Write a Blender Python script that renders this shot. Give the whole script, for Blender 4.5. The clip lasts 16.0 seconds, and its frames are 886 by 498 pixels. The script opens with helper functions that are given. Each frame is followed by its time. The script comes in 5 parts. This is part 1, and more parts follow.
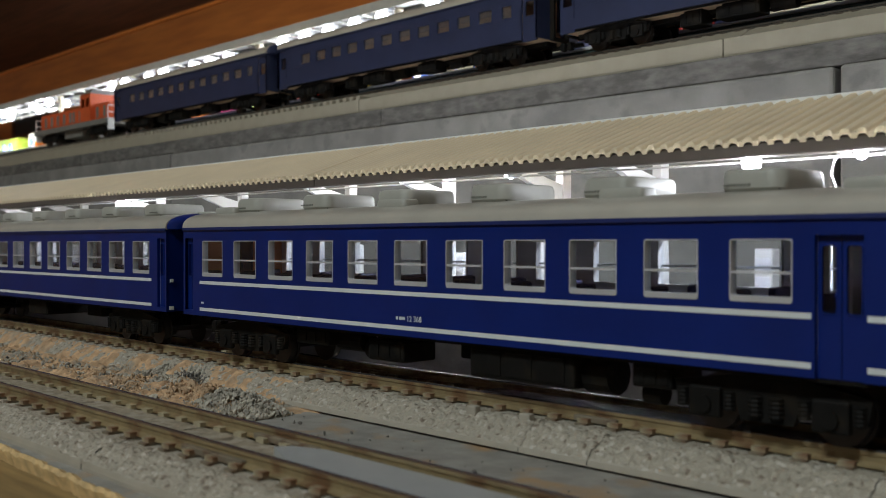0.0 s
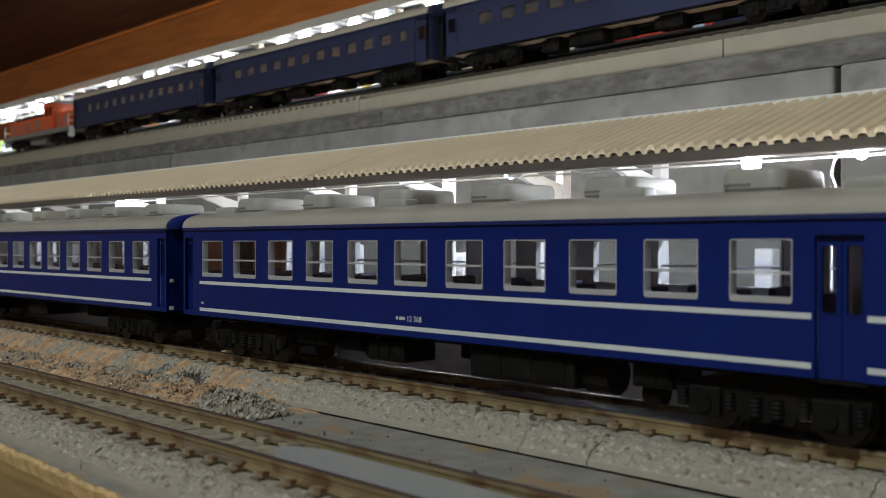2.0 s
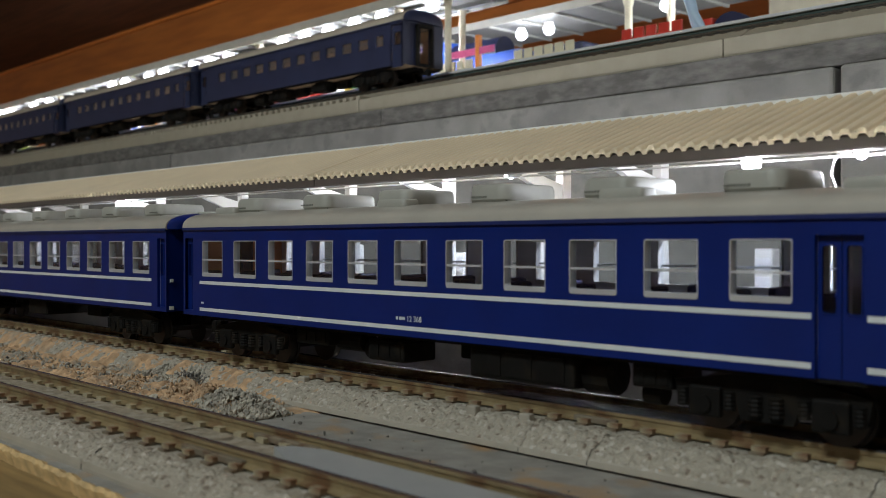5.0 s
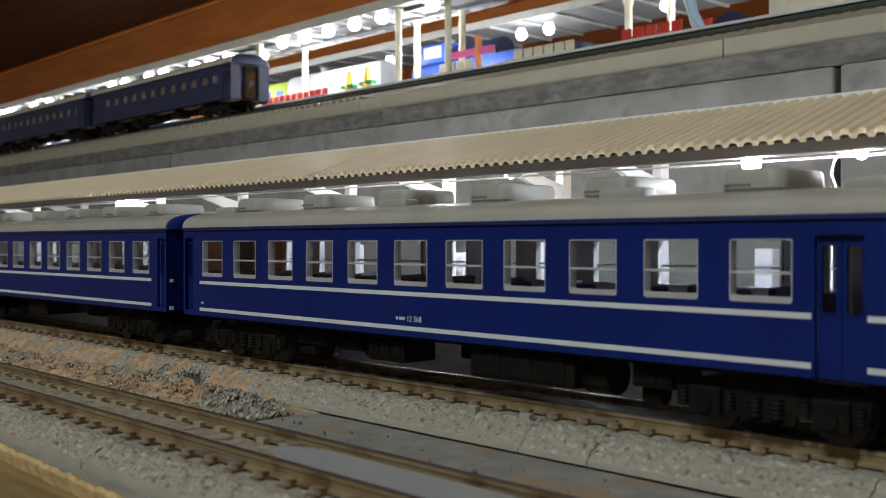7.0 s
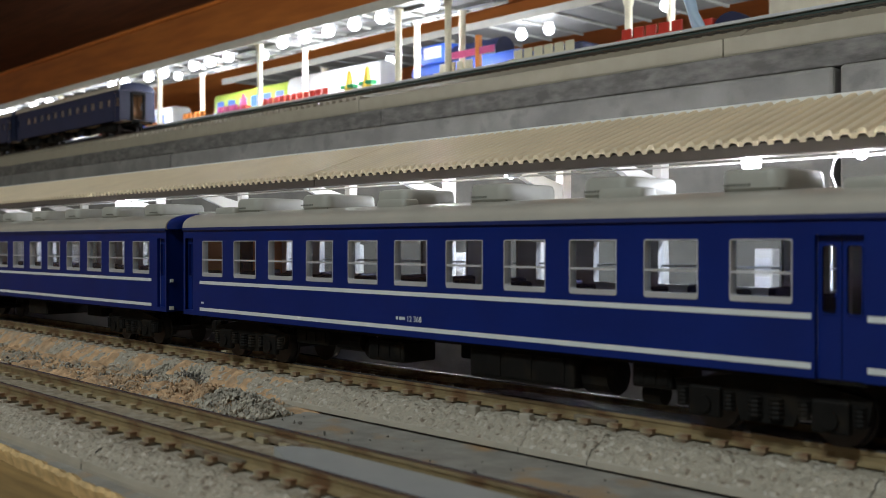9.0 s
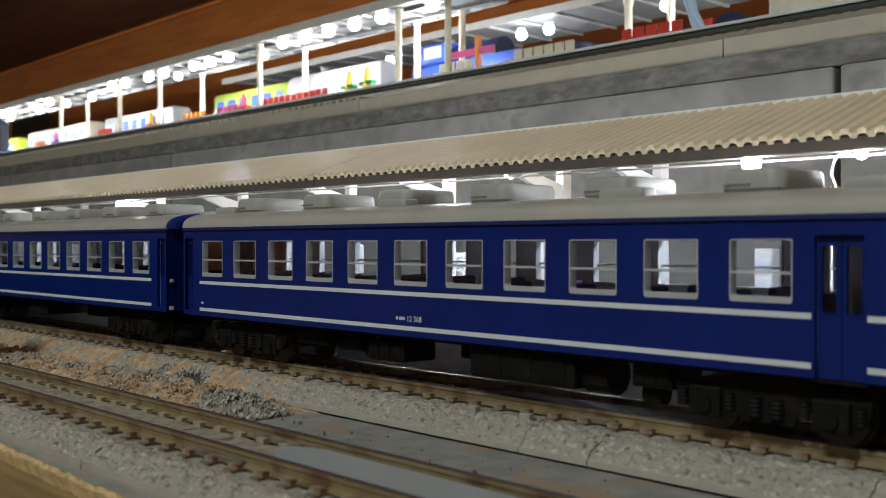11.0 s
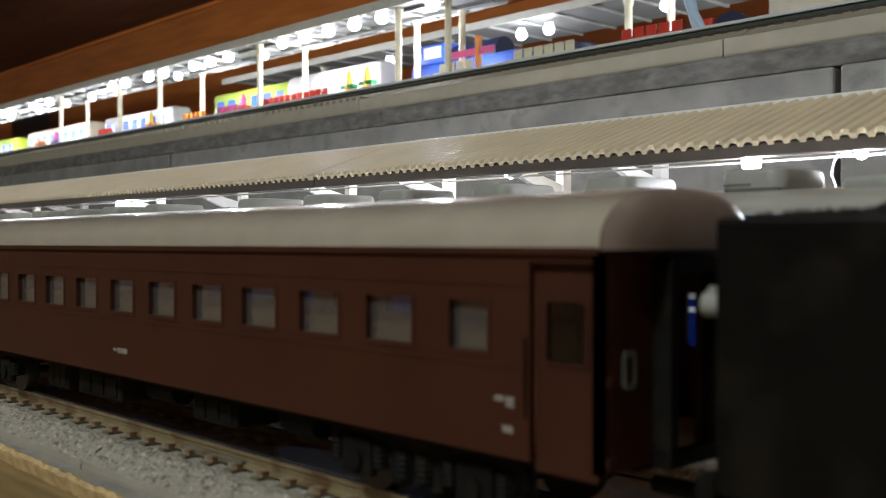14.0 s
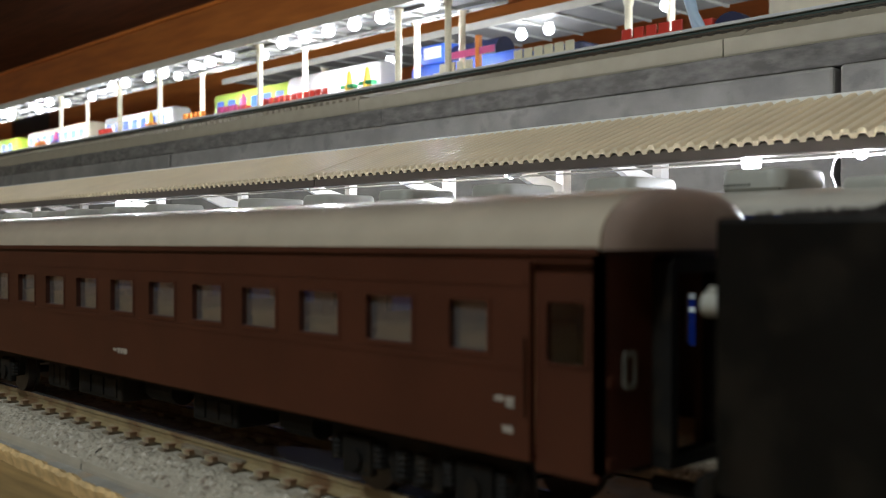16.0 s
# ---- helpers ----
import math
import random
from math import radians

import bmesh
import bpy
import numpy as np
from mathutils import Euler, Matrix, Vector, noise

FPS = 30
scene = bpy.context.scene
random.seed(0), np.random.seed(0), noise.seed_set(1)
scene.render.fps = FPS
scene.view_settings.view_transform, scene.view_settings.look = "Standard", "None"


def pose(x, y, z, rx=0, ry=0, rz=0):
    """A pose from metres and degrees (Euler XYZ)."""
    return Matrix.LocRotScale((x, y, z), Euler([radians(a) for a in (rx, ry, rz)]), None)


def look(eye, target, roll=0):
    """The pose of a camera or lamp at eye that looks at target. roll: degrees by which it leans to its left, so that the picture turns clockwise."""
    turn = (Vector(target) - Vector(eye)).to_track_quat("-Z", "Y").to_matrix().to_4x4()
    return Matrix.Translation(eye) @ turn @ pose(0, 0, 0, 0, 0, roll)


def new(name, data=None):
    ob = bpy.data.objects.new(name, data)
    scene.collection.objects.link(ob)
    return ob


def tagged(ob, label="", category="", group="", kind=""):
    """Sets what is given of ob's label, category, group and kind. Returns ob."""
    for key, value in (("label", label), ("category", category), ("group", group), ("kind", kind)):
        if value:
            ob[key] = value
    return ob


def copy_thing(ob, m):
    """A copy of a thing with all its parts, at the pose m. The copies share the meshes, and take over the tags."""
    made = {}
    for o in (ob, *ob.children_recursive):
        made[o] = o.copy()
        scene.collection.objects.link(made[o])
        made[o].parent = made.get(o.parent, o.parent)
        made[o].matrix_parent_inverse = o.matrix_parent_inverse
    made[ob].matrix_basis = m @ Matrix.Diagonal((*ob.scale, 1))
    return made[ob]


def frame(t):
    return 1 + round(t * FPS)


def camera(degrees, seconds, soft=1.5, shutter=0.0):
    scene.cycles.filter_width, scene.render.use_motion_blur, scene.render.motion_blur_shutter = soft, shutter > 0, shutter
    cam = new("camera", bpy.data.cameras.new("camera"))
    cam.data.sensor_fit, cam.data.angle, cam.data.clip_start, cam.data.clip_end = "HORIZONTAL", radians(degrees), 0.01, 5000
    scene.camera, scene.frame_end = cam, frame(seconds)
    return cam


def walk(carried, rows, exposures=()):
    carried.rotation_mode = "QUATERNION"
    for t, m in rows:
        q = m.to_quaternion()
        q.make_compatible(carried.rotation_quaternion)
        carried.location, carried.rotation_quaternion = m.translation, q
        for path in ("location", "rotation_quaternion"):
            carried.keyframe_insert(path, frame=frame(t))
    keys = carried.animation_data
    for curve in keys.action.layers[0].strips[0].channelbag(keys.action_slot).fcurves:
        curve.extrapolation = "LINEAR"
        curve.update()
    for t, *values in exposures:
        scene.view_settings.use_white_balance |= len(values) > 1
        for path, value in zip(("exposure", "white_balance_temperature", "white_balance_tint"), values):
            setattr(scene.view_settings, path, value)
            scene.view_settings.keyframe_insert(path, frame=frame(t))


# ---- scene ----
cam = camera(48.09, 16.0, 0.6, 0.5)
EYE = Vector((0, 0, 0.0378))
VIEW = Vector((-0.72344, 0.69037, -0.00576))
walk(cam, [(0, look(EYE, EYE + VIEW)), (16, look(EYE, EYE + VIEW))], [(0, 0.0), (16, 0.0)])
cam.data.dof.use_dof = True
cam.data.dof.focus_distance = 0.33
cam.data.dof.aperture_fstop = 32

# ---------------------------------------------------------------- world and large lights
world = bpy.data.worlds.new("room_air")
scene.world = world
world.use_nodes = True
world.node_tree.nodes["Background"].inputs[0].default_value = (1.0, 0.95, 0.88, 1)
world.node_tree.nodes["Background"].inputs[1].default_value = 0.08


def lamp(name, kind, power, place, target=None, size=0.01, color=(1, 1, 1)):
    data = bpy.data.lights.new(name, kind)
    data.energy, data.color = power, color
    if kind == "AREA":
        data.shape, data.size = "DISK", size
    else:
        data.shadow_soft_size = size
    ob = new(name, data)
    ob.matrix_world = look(place, target) if target else Matrix.Translation(place)
    return ob


# Assumed room lamp, added out of view to light the layout from the front.
ROOM_LAMP = (-0.05, -1.35, 1.70)
lamp("room_lamp_light", "AREA", 41.5, ROOM_LAMP, (-0.3, 0.15, 0.0), 0.5, (0.87, 0.97, 0.985))

COOL = (0.86, 0.9, 1.0)
# Lamps at y 0.268 are added out of sight to brighten the platform.
LOW_LEDS = [(-0.0958, 0.2205, 0.0589, 0.0014), (-0.1227, 0.2205, 0.0591, 0.0024), (-0.4559, 0.2205, 0.0589, 0.0036), (-0.220, 0.2405, 0.0634, 0.0026), (-0.272, 0.2405, 0.0634, 0.0026), (-0.205, 0.268, 0.0690, 0.0031), (-0.330, 0.268, 0.0690, 0.0031), (-0.41, 0.268, 0.0690, 0.0031), (-0.60, 0.268, 0.0690, 0.0031)]
for x, y, z, r in LOW_LEDS:
    lamp("led_and_fill_light", "POINT", 0.085, (x, y, z - r * 1.7 - 0.0006), size=0.002, color=COOL)
UP_LEDS_FRONT = [-1.60, -1.50, -1.41, -1.345, -1.302, -1.274, -1.201, -1.156, -0.990, -0.962, -0.912, -0.881, -0.824, -0.795, -0.764, -0.681, -0.650, -0.619, -0.587, -0.555, -0.501]
UP_LEDS_BACK = [-1.33, -1.235, -1.155, -1.085, -0.89, -0.739]
# The two left of view are added to brighten the far end.
for x in (-1.6, -1.42, -1.25, -1.043, -0.83, -0.68, -0.54):
    lamp("led_and_fill_light", "POINT", 0.42 if x < -1.0 else 0.26, (x, 0.492, 0.1800), size=0.004, color=COOL)

# Fill lights added under the farther canopy, not all with a bulb.
for x in (-0.52, -0.36, -0.16):
    lamp("led_and_fill_light", "POINT", 0.15, (x, 0.590, 0.188), size=0.004, color=COOL)


# ---------------------------------------------------------------- materials
def mat(name, base, rough=0.5, metal=0.0, var=0.15, scale=120, bump=0.1, bscale=900, blotch=None, blotch_scale=60, cut=(0.5, 0.62), spec=0.5, coat=0.0, stretch=None):
    m = bpy.data.materials.new(name)
    m.use_nodes = True
    nt = m.node_tree
    n, l = nt.nodes, nt.links
    b = n["Principled BSDF"]
    b.inputs["Roughness"].default_value = rough
    b.inputs["Metallic"].default_value = metal
    b.inputs["Specular IOR Level"].default_value = spec
    b.inputs["Coat Weight"].default_value = coat
    b.inputs["Coat Roughness"].default_value = 0.16
    co = n.new("ShaderNodeTexCoord")
    out = co.outputs["Object"]
    if stretch:
        mp = n.new("ShaderNodeMapping")
        mp.inputs["Scale"].default_value = stretch
        l.new(out, mp.inputs["Vector"])
        out = mp.outputs["Vector"]
    a = n.new("ShaderNodeTexNoise")
    a.inputs["Scale"].default_value = scale
    a.inputs["Detail"].default_value = 5
    l.new(out, a.inputs["Vector"])
    r = n.new("ShaderNodeValToRGB")
    r.color_ramp.elements[0].position, r.color_ramp.elements[1].position = 0.3, 0.7
    r.color_ramp.elements[0].color = (*[c * (1 - var) for c in base], 1)
    r.color_ramp.elements[1].color = (*[min(1, c * (1 + var)) for c in base], 1)
    l.new(a.outputs["Fac"], r.inputs["Fac"])
    color = r.outputs["Color"]
    if blotch:
        s = n.new("ShaderNodeTexNoise")
        s.inputs["Scale"].default_value = blotch_scale
        s.inputs["Detail"].default_value = 4
        l.new(out, s.inputs["Vector"])
        k = n.new("ShaderNodeValToRGB")
        k.color_ramp.elements[0].position, k.color_ramp.elements[1].position = cut
        l.new(s.outputs["Fac"], k.inputs["Fac"])
        x = n.new("ShaderNodeMixRGB")
        x.inputs["Color2"].default_value = (*blotch, 1)
        l.new(k.outputs["Color"], x.inputs["Fac"])
        l.new(color, x.inputs["Color1"])
        color = x.outputs["Color"]
    l.new(color, b.inputs["Base Color"])
    if bump:
        g = n.new("ShaderNodeTexNoise")
        g.inputs["Scale"].default_value = bscale
        g.inputs["Detail"].default_value = 3
        l.new(out, g.inputs["Vector"])
        u = n.new("ShaderNodeBump")
        u.inputs["Strength"].default_value = bump
        u.inputs["Distance"].default_value = 0.0004
        l.new(g.outputs["Fac"], u.inputs["Height"])
        l.new(u.outputs["Normal"], b.inputs["Normal"])
    return m


def glow(name, color, strength):
    m = bpy.data.materials.new(name)
    m.use_nodes = True
    b = m.node_tree.nodes["Principled BSDF"]
    b.inputs["Base Color"].default_value = (*color, 1)
    b.inputs["Emission Color"].default_value = (*color, 1)
    b.inputs["Emission Strength"].default_value = strength
    return m


def clear(name, tint=(0.93, 0.95, 0.97), rough=0.05, blend=0.15, most=0.5, milk=0.0):
    m = bpy.data.materials.new(name)
    m.use_nodes = True
    n, l = m.node_tree.nodes, m.node_tree.links
    n.remove(n["Principled BSDF"])
    t, g, f, x = n.new("ShaderNodeBsdfTransparent"), n.new("ShaderNodeBsdfGlossy"), n.new("ShaderNodeLayerWeight"), n.new("ShaderNodeMixShader")
    t.inputs["Color"].default_value = (*tint, 1)
    g.inputs["Roughness"].default_value = rough
    f.inputs["Blend"].default_value = blend
    k = n.new("ShaderNodeMath")
    k.operation = "MULTIPLY"
    k.inputs[1].default_value = most
    l.new(f.outputs["Facing"], k.inputs[0])
    l.new(k.outputs[0], x.inputs[0]), l.new(t.outputs[0], x.inputs[1]), l.new(g.outputs[0], x.inputs[2])
    if milk:
        d, y = n.new("ShaderNodeBsdfDiffuse"), n.new("ShaderNodeMixShader")
        d.inputs["Color"].default_value = (0.8, 0.8, 0.8, 1)
        y.inputs[0].default_value = milk
        l.new(x.outputs[0], y.inputs[1]), l.new(d.outputs[0], y.inputs[2])
        x = y
    l.new(x.outputs[0], n["Material Output"].inputs[0])
    return m


M_BLUE = mat("blue_enamel", (0.0030, 0.0170, 0.145), 0.33, spec=0.35, var=0.12, scale=60, bump=0.04, bscale=1500)
M_BLUE_DARK = mat("blue_recess", (0.008, 0.02, 0.12), 0.5, var=0.15, bump=0.05)
M_BLUE_OLD = mat("dull_blue_paint", (0.020, 0.027, 0.066), 0.5, var=0.15, scale=60, bump=0.05)
M_BROWN = mat("brown_paint", (0.06, 0.018, 0.0085), 0.5, spec=0.3, var=0.15, scale=60, bump=0.05, bscale=1200)
M_STRIPE = mat("cream_stripe_paint", (0.7, 0.73, 0.73), 0.5, var=0.05, bump=0.03)
M_ROOF = mat("warm_grey_roof_plastic", (0.42, 0.4, 0.35), 0.32, coat=0.5, var=0.08, scale=80, bump=0.06)
M_ROOF_OLD = mat("grey_brown_roof_plastic", (0.46, 0.41, 0.325), 0.3, spec=0.9, coat=1.0, var=0.08, bump=0.05)
M_ROOF_END = mat("brown_grey_roof_end", (0.27, 0.205, 0.17), 0.4, var=0.1, bump=0.05)
M_MARK = mat("worn_pale_lettering", (0.30, 0.27, 0.23), 0.6, var=0.3, scale=900)
M_FLOOR = mat("grey_blue_floor_plastic", (0.34, 0.35, 0.46), 0.5, var=0.1)
M_AC = mat("grey_plastic_cooler", (0.36, 0.36, 0.32), 0.5, var=0.08, bump=0.06)
M_FRAME = mat("silver_window_frame", (0.62, 0.63, 0.65), 0.3, 0.35, var=0.05, bump=0.02)
M_GLASS = clear("window_glass")
# A little white is mixed in to brighten the dark panes.
M_PANE_OLD = clear("brightened_window_plastic", (0.92, 0.92, 0.92), 0.08, 0.35, 0.8, 0.035)
M_SEAT_TAN = mat("tan_moulded_seat", (0.66, 0.46, 0.29), 0.6, var=0.15)
M_SEAT = mat("blue_moulded_seat", (0.015, 0.02, 0.09), 0.6, var=0.2)
M_INSIDE = mat("pale_interior_plastic", (0.84, 0.84, 0.88), 0.6, var=0.06)
M_UNDER = mat("black_underframe_plastic", (0.0085, 0.0078, 0.0070), 0.65, spec=0.12, var=0.3, bump=0.15, blotch=(0.016, 0.013, 0.0095), blotch_scale=150)
M_WHEEL = mat("dark_wheel_steel", (0.07, 0.06, 0.055), 0.4, 0.7, var=0.2)
M_BLACK = mat("black_engine_paint", (0.0034, 0.0034, 0.0030), 0.42, var=0.3, bump=0.12, blotch=(0.010, 0.0085, 0.0065), blotch_scale=90, spec=0.2)
# Lighter brownish black puts the light on boiler and cab roof into the colour.
M_BLACK_SHEEN = mat("black_paint_with_lit_sheen", (0.026, 0.022, 0.018), 0.28, var=0.3, bump=0.08, spec=0.5)
# The blue tint stands for the reflection on the smokebox top.
M_SMOKEBOX = mat("glossy_black_with_bluish_sheen", (0.006, 0.008, 0.011), 0.22, var=0.3, bump=0.05, spec=0.6)
M_COAL = mat("coal", (0.012, 0.012, 0.012), 0.5, var=0.4, bump=0.9, bscale=700)
M_ROD = mat("nickel_rod", (0.50, 0.46, 0.41), 0.35, 0.6, var=0.1)
M_BRASS = mat("brass_plate", (0.55, 0.38, 0.12), 0.35, 0.8, var=0.1)
M_RAIL = mat("tarnished_rail", (0.275, 0.212, 0.112), 0.42, 0.2, var=0.2, scale=200, blotch=(0.16, 0.09, 0.045), blotch_scale=120)
M_RAIL_TOP = mat("bright_rail_head", (0.55, 0.53, 0.5), 0.2, 0.95, var=0.1, scale=300)
M_RAIL_UP = mat("nickel_rail", (0.28, 0.3, 0.29), 0.25, 0.9, var=0.1)
M_SLEEPER = mat("brown_sleeper_plastic", (0.20, 0.165, 0.115), 0.6, var=0.25, bump=0.3, blotch=(0.12, 0.075, 0.045), blotch_scale=160, cut=(0.48, 0.6))
M_CHAIR = mat("buff_rail_chair_plastic", (0.37, 0.32, 0.21), 0.55, var=0.2, bump=0.2, blotch=(0.20, 0.11, 0.06), blotch_scale=70, cut=(0.52, 0.6))
M_SLEEPER_UP = mat("buff_sleeper", (0.42, 0.38, 0.3), 0.6, var=0.15)
def stone_mat(name, base, light, dark, scale):
    """Stones told apart by colour, cell by cell."""
    m = mat(name, base, 0.6, var=0.2, scale=400, bump=0)
    n, l = m.node_tree.nodes, m.node_tree.links
    b = n["Principled BSDF"]
    co = n.new("ShaderNodeTexCoord")
    v = n.new("ShaderNodeTexVoronoi")
    v.inputs["Scale"].default_value = scale
    l.new(co.outputs["Object"], v.inputs["Vector"])
    s = n.new("ShaderNodeSeparateColor")
    l.new(v.outputs["Color"], s.inputs["Color"])
    r = n.new("ShaderNodeValToRGB")
    r.color_ramp.interpolation = "CONSTANT"
    e = r.color_ramp.elements
    e[0].position, e[0].color = 0.0, (*dark, 1)
    e[1].position, e[1].color = 0.05, (*[c * 0.9 for c in base], 1)
    for q, c in ((0.3, base), (0.6, [x * 1.07 for x in base]), (0.92, light)):
        k = e.new(q)
        k.color = (*c, 1)
    l.new(s.outputs[0], r.inputs["Fac"])
    x = n.new("ShaderNodeMixRGB")
    x.inputs["Fac"].default_value = 0.8
    l.new(b.inputs["Base Color"].links[0].from_socket, x.inputs["Color1"])
    l.new(r.outputs["Color"], x.inputs["Color2"])
    l.new(x.outputs["Color"], b.inputs["Base Color"])
    u = n.new("ShaderNodeBump")
    u.inputs["Strength"].default_value = 0.7
    u.inputs["Distance"].default_value = 0.0006
    u.invert = True
    l.new(v.outputs["Distance"], u.inputs["Height"])
    l.new(u.outputs["Normal"], b.inputs["Normal"])
    return m


M_BALLAST = stone_mat("moulded_pale_ballast_stones", (0.37, 0.335, 0.268), (0.54, 0.50, 0.43), (0.16, 0.12, 0.085), 1100)
M_TURFBED = mat("ochre_grey_turf_mat", (0.50, 0.33, 0.19), 0.95, var=0.35, scale=260, bump=1.0, bscale=900, blotch=(0.30, 0.27, 0.215), blotch_scale=70, cut=(0.52, 0.66))
M_LIP = mat("smooth_beige_grey_bed_plastic", (0.39, 0.355, 0.29), 0.45, var=0.1, bump=0.1)
M_BED = mat("dirty_brown_track_bed", (0.3, 0.26, 0.19), 0.75, var=0.3, scale=500, bump=0.6, bscale=1400, blotch=(0.38, 0.34, 0.27), blotch_scale=300)
M_BOARD = mat("grey_layout_board", (0.27, 0.26, 0.23), 0.75, var=0.2, scale=160, bump=0.5, bscale=1200, blotch=(0.36, 0.24, 0.13), blotch_scale=70, cut=(0.56, 0.7))
M_TURF = mat("ochre_turf_foam", (0.50, 0.35, 0.215), 0.9, var=0.35, scale=300, bump=0.8, bscale=1200)
M_TURF_GREY = mat("grey_lichen_foam", (0.40, 0.37, 0.305), 0.9, var=0.4, scale=300, bump=0.8, bscale=1200)
M_TURF_DARK = mat("dark_lichen_foam", (0.16, 0.15, 0.135), 0.9, var=0.4, scale=300, bump=0.8, bscale=1200)
M_WOOD = mat("raw_wood", (0.25, 0.17, 0.07), 0.6, var=0.3, scale=40, bump=0.2, bscale=200, stretch=(1, 12, 12))
M_SPLINTER = mat("pale_broken_wood", (0.6, 0.42, 0.2), 0.7, var=0.25, scale=300, bump=0.6)
M_PLATE = mat("grey_plate", (0.36, 0.37, 0.36), 0.45, var=0.06, bump=0.05)
M_DARKPLATE = mat("dark_shiny_plate", (0.07, 0.07, 0.075), 0.22, var=0.2, bump=0.05)
M_PLATFORM = mat("white_platform", (0.66, 0.66, 0.65), 0.5, var=0.06, bump=0.1)
M_PLATSIDE = mat("grey_platform_side", (0.20, 0.20, 0.225), 0.6, var=0.12, bump=0.2)
M_CANOPY = mat("cream_corrugated_plastic", (0.80, 0.68, 0.49), 0.34, var=0.06, scale=60, bump=0.04)
M_WHITE = mat("white_plastic", (0.78, 0.78, 0.76), 0.4, var=0.04, bump=0.03)
# White colour stands for the glint that runs along the canopy ridge.
M_RIDGE_GLINT = mat("glossy_white_ridge_glint", (0.85, 0.85, 0.82), 0.15, var=0.04, bump=0.03, coat=0.4)
M_FASCIA = mat("grey_cream_fascia_plastic", (0.46, 0.44, 0.38), 0.45, var=0.06, bump=0.03)
M_CREAM = mat("cream_plastic", (0.74, 0.68, 0.5), 0.45, var=0.06, bump=0.03)
M_BEAM = mat("grey_brown_gutter", (0.11, 0.092, 0.08), 0.4, var=0.1)
M_CONCRETE = mat("grey_foam_concrete", (0.195, 0.186, 0.168), 0.85, var=0.22, scale=45, bump=0.6, bscale=420, blotch=(0.158, 0.150, 0.136), blotch_scale=75, cut=(0.54, 0.64))
M_ROUGH = mat("rough_grey_stone_strip", (0.125, 0.117, 0.104), 0.9, var=0.4, scale=300, bump=1.0, bscale=550, blotch=(0.085, 0.079, 0.07), blotch_scale=160, cut=(0.56, 0.66), stretch=(0.4, 1, 1))
M_DECK = mat("beige_viaduct_plastic", (0.31, 0.28, 0.21), 0.5, var=0.06, bump=0.06)
M_ORANGE_WALL = mat("orange_stained_boards", (0.88, 0.25, 0.045), 0.5, var=0.3, scale=6, bump=0.15, bscale=60, stretch=(1, 1, 9))
nt = M_ORANGE_WALL.node_tree
info, mixer, shade = nt.nodes.new("ShaderNodeObjectInfo"), nt.nodes.new("ShaderNodeMixRGB"), nt.nodes.new("ShaderNodeMath")
shade.operation, shade.inputs[1].default_value = "MULTIPLY", 0.75
mixer.inputs["Color2"].default_value = (0.22, 0.075, 0.022, 1)
nt.links.new(info.outputs["Random"], shade.inputs[0])
nt.links.new(shade.outputs[0], mixer.inputs["Fac"])
nt.links.new(nt.nodes["Principled BSDF"].inputs["Base Color"].links[0].from_socket, mixer.inputs["Color1"])
nt.links.new(mixer.outputs["Color"], nt.nodes["Principled BSDF"].inputs["Base Color"])
M_DARKWOOD = mat("dark_stained_wood", (0.15, 0.06, 0.027), 0.55, var=0.35, scale=8, bump=0.2, bscale=60, stretch=(1, 9, 9))
M_ROOM = mat("plain_room_wall", (0.72, 0.60, 0.48), 0.7, var=0.12, scale=3, bump=0.1, bscale=40)
M_LED = glow("white_led", (0.86, 0.9, 1.0), 10)
M_AMBER = glow("amber_headlamp", (1.0, 0.36, 0.03), 0.6)


def plain(name, c, rough=0.45):
    return mat(name, c, rough, var=0.08, scale=120, bump=0.04)


# ---------------------------------------------------------------- mesh tools
def box(bm, x0, x1, y0, y1, z0, z1, bev=0.0):
    v = [bm.verts.new((x, y, z)) for x in (x0, x1) for y in (y0, y1) for z in (z0, z1)]
    fs = [bm.faces.new([v[i] for i in q]) for q in ((0, 1, 3, 2), (4, 6, 7, 5), (0, 4, 5, 1), (2, 3, 7, 6), (0, 2, 6, 4), (1, 5, 7, 3))]
    if bev:
        es = list({e for f in fs for e in f.edges})
        bmesh.ops.bevel(bm, geom=es, offset=bev, segments=2, affect="EDGES", profile=0.5)
    return bm


def rod(bm, a, b, r, r2=None, seg=12):
    a, b = Vector(a), Vector(b)
    r2 = r if r2 is None else r2
    q = (b - a).to_track_quat("Z", "Y").to_matrix()
    rings = []
    for p, rr in ((a, r), (b, r2)):
        rings.append([bm.verts.new(p + q @ Vector((rr * math.cos(i * math.tau / seg), rr * math.sin(i * math.tau / seg), 0))) for i in range(seg)])
    for i in range(seg):
        j = (i + 1) % seg
        bm.faces.new((rings[0][i], rings[0][j], rings[1][j], rings[1][i]))
    bm.faces.new(rings[0][::-1]), bm.faces.new(rings[1])
    return bm


def along(bm, prof, x0, x1):
    """A closed outline (y, z) pushed along x."""
    a = [bm.verts.new((x0, y, z)) for y, z in prof]
    b = [bm.verts.new((x1, y, z)) for y, z in prof]
    n = len(prof)
    for i in range(n):
        j = (i + 1) % n
        bm.faces.new((a[i], a[j], b[j], b[i]))
    bm.faces.new(a[::-1]), bm.faces.new(b)
    return bm


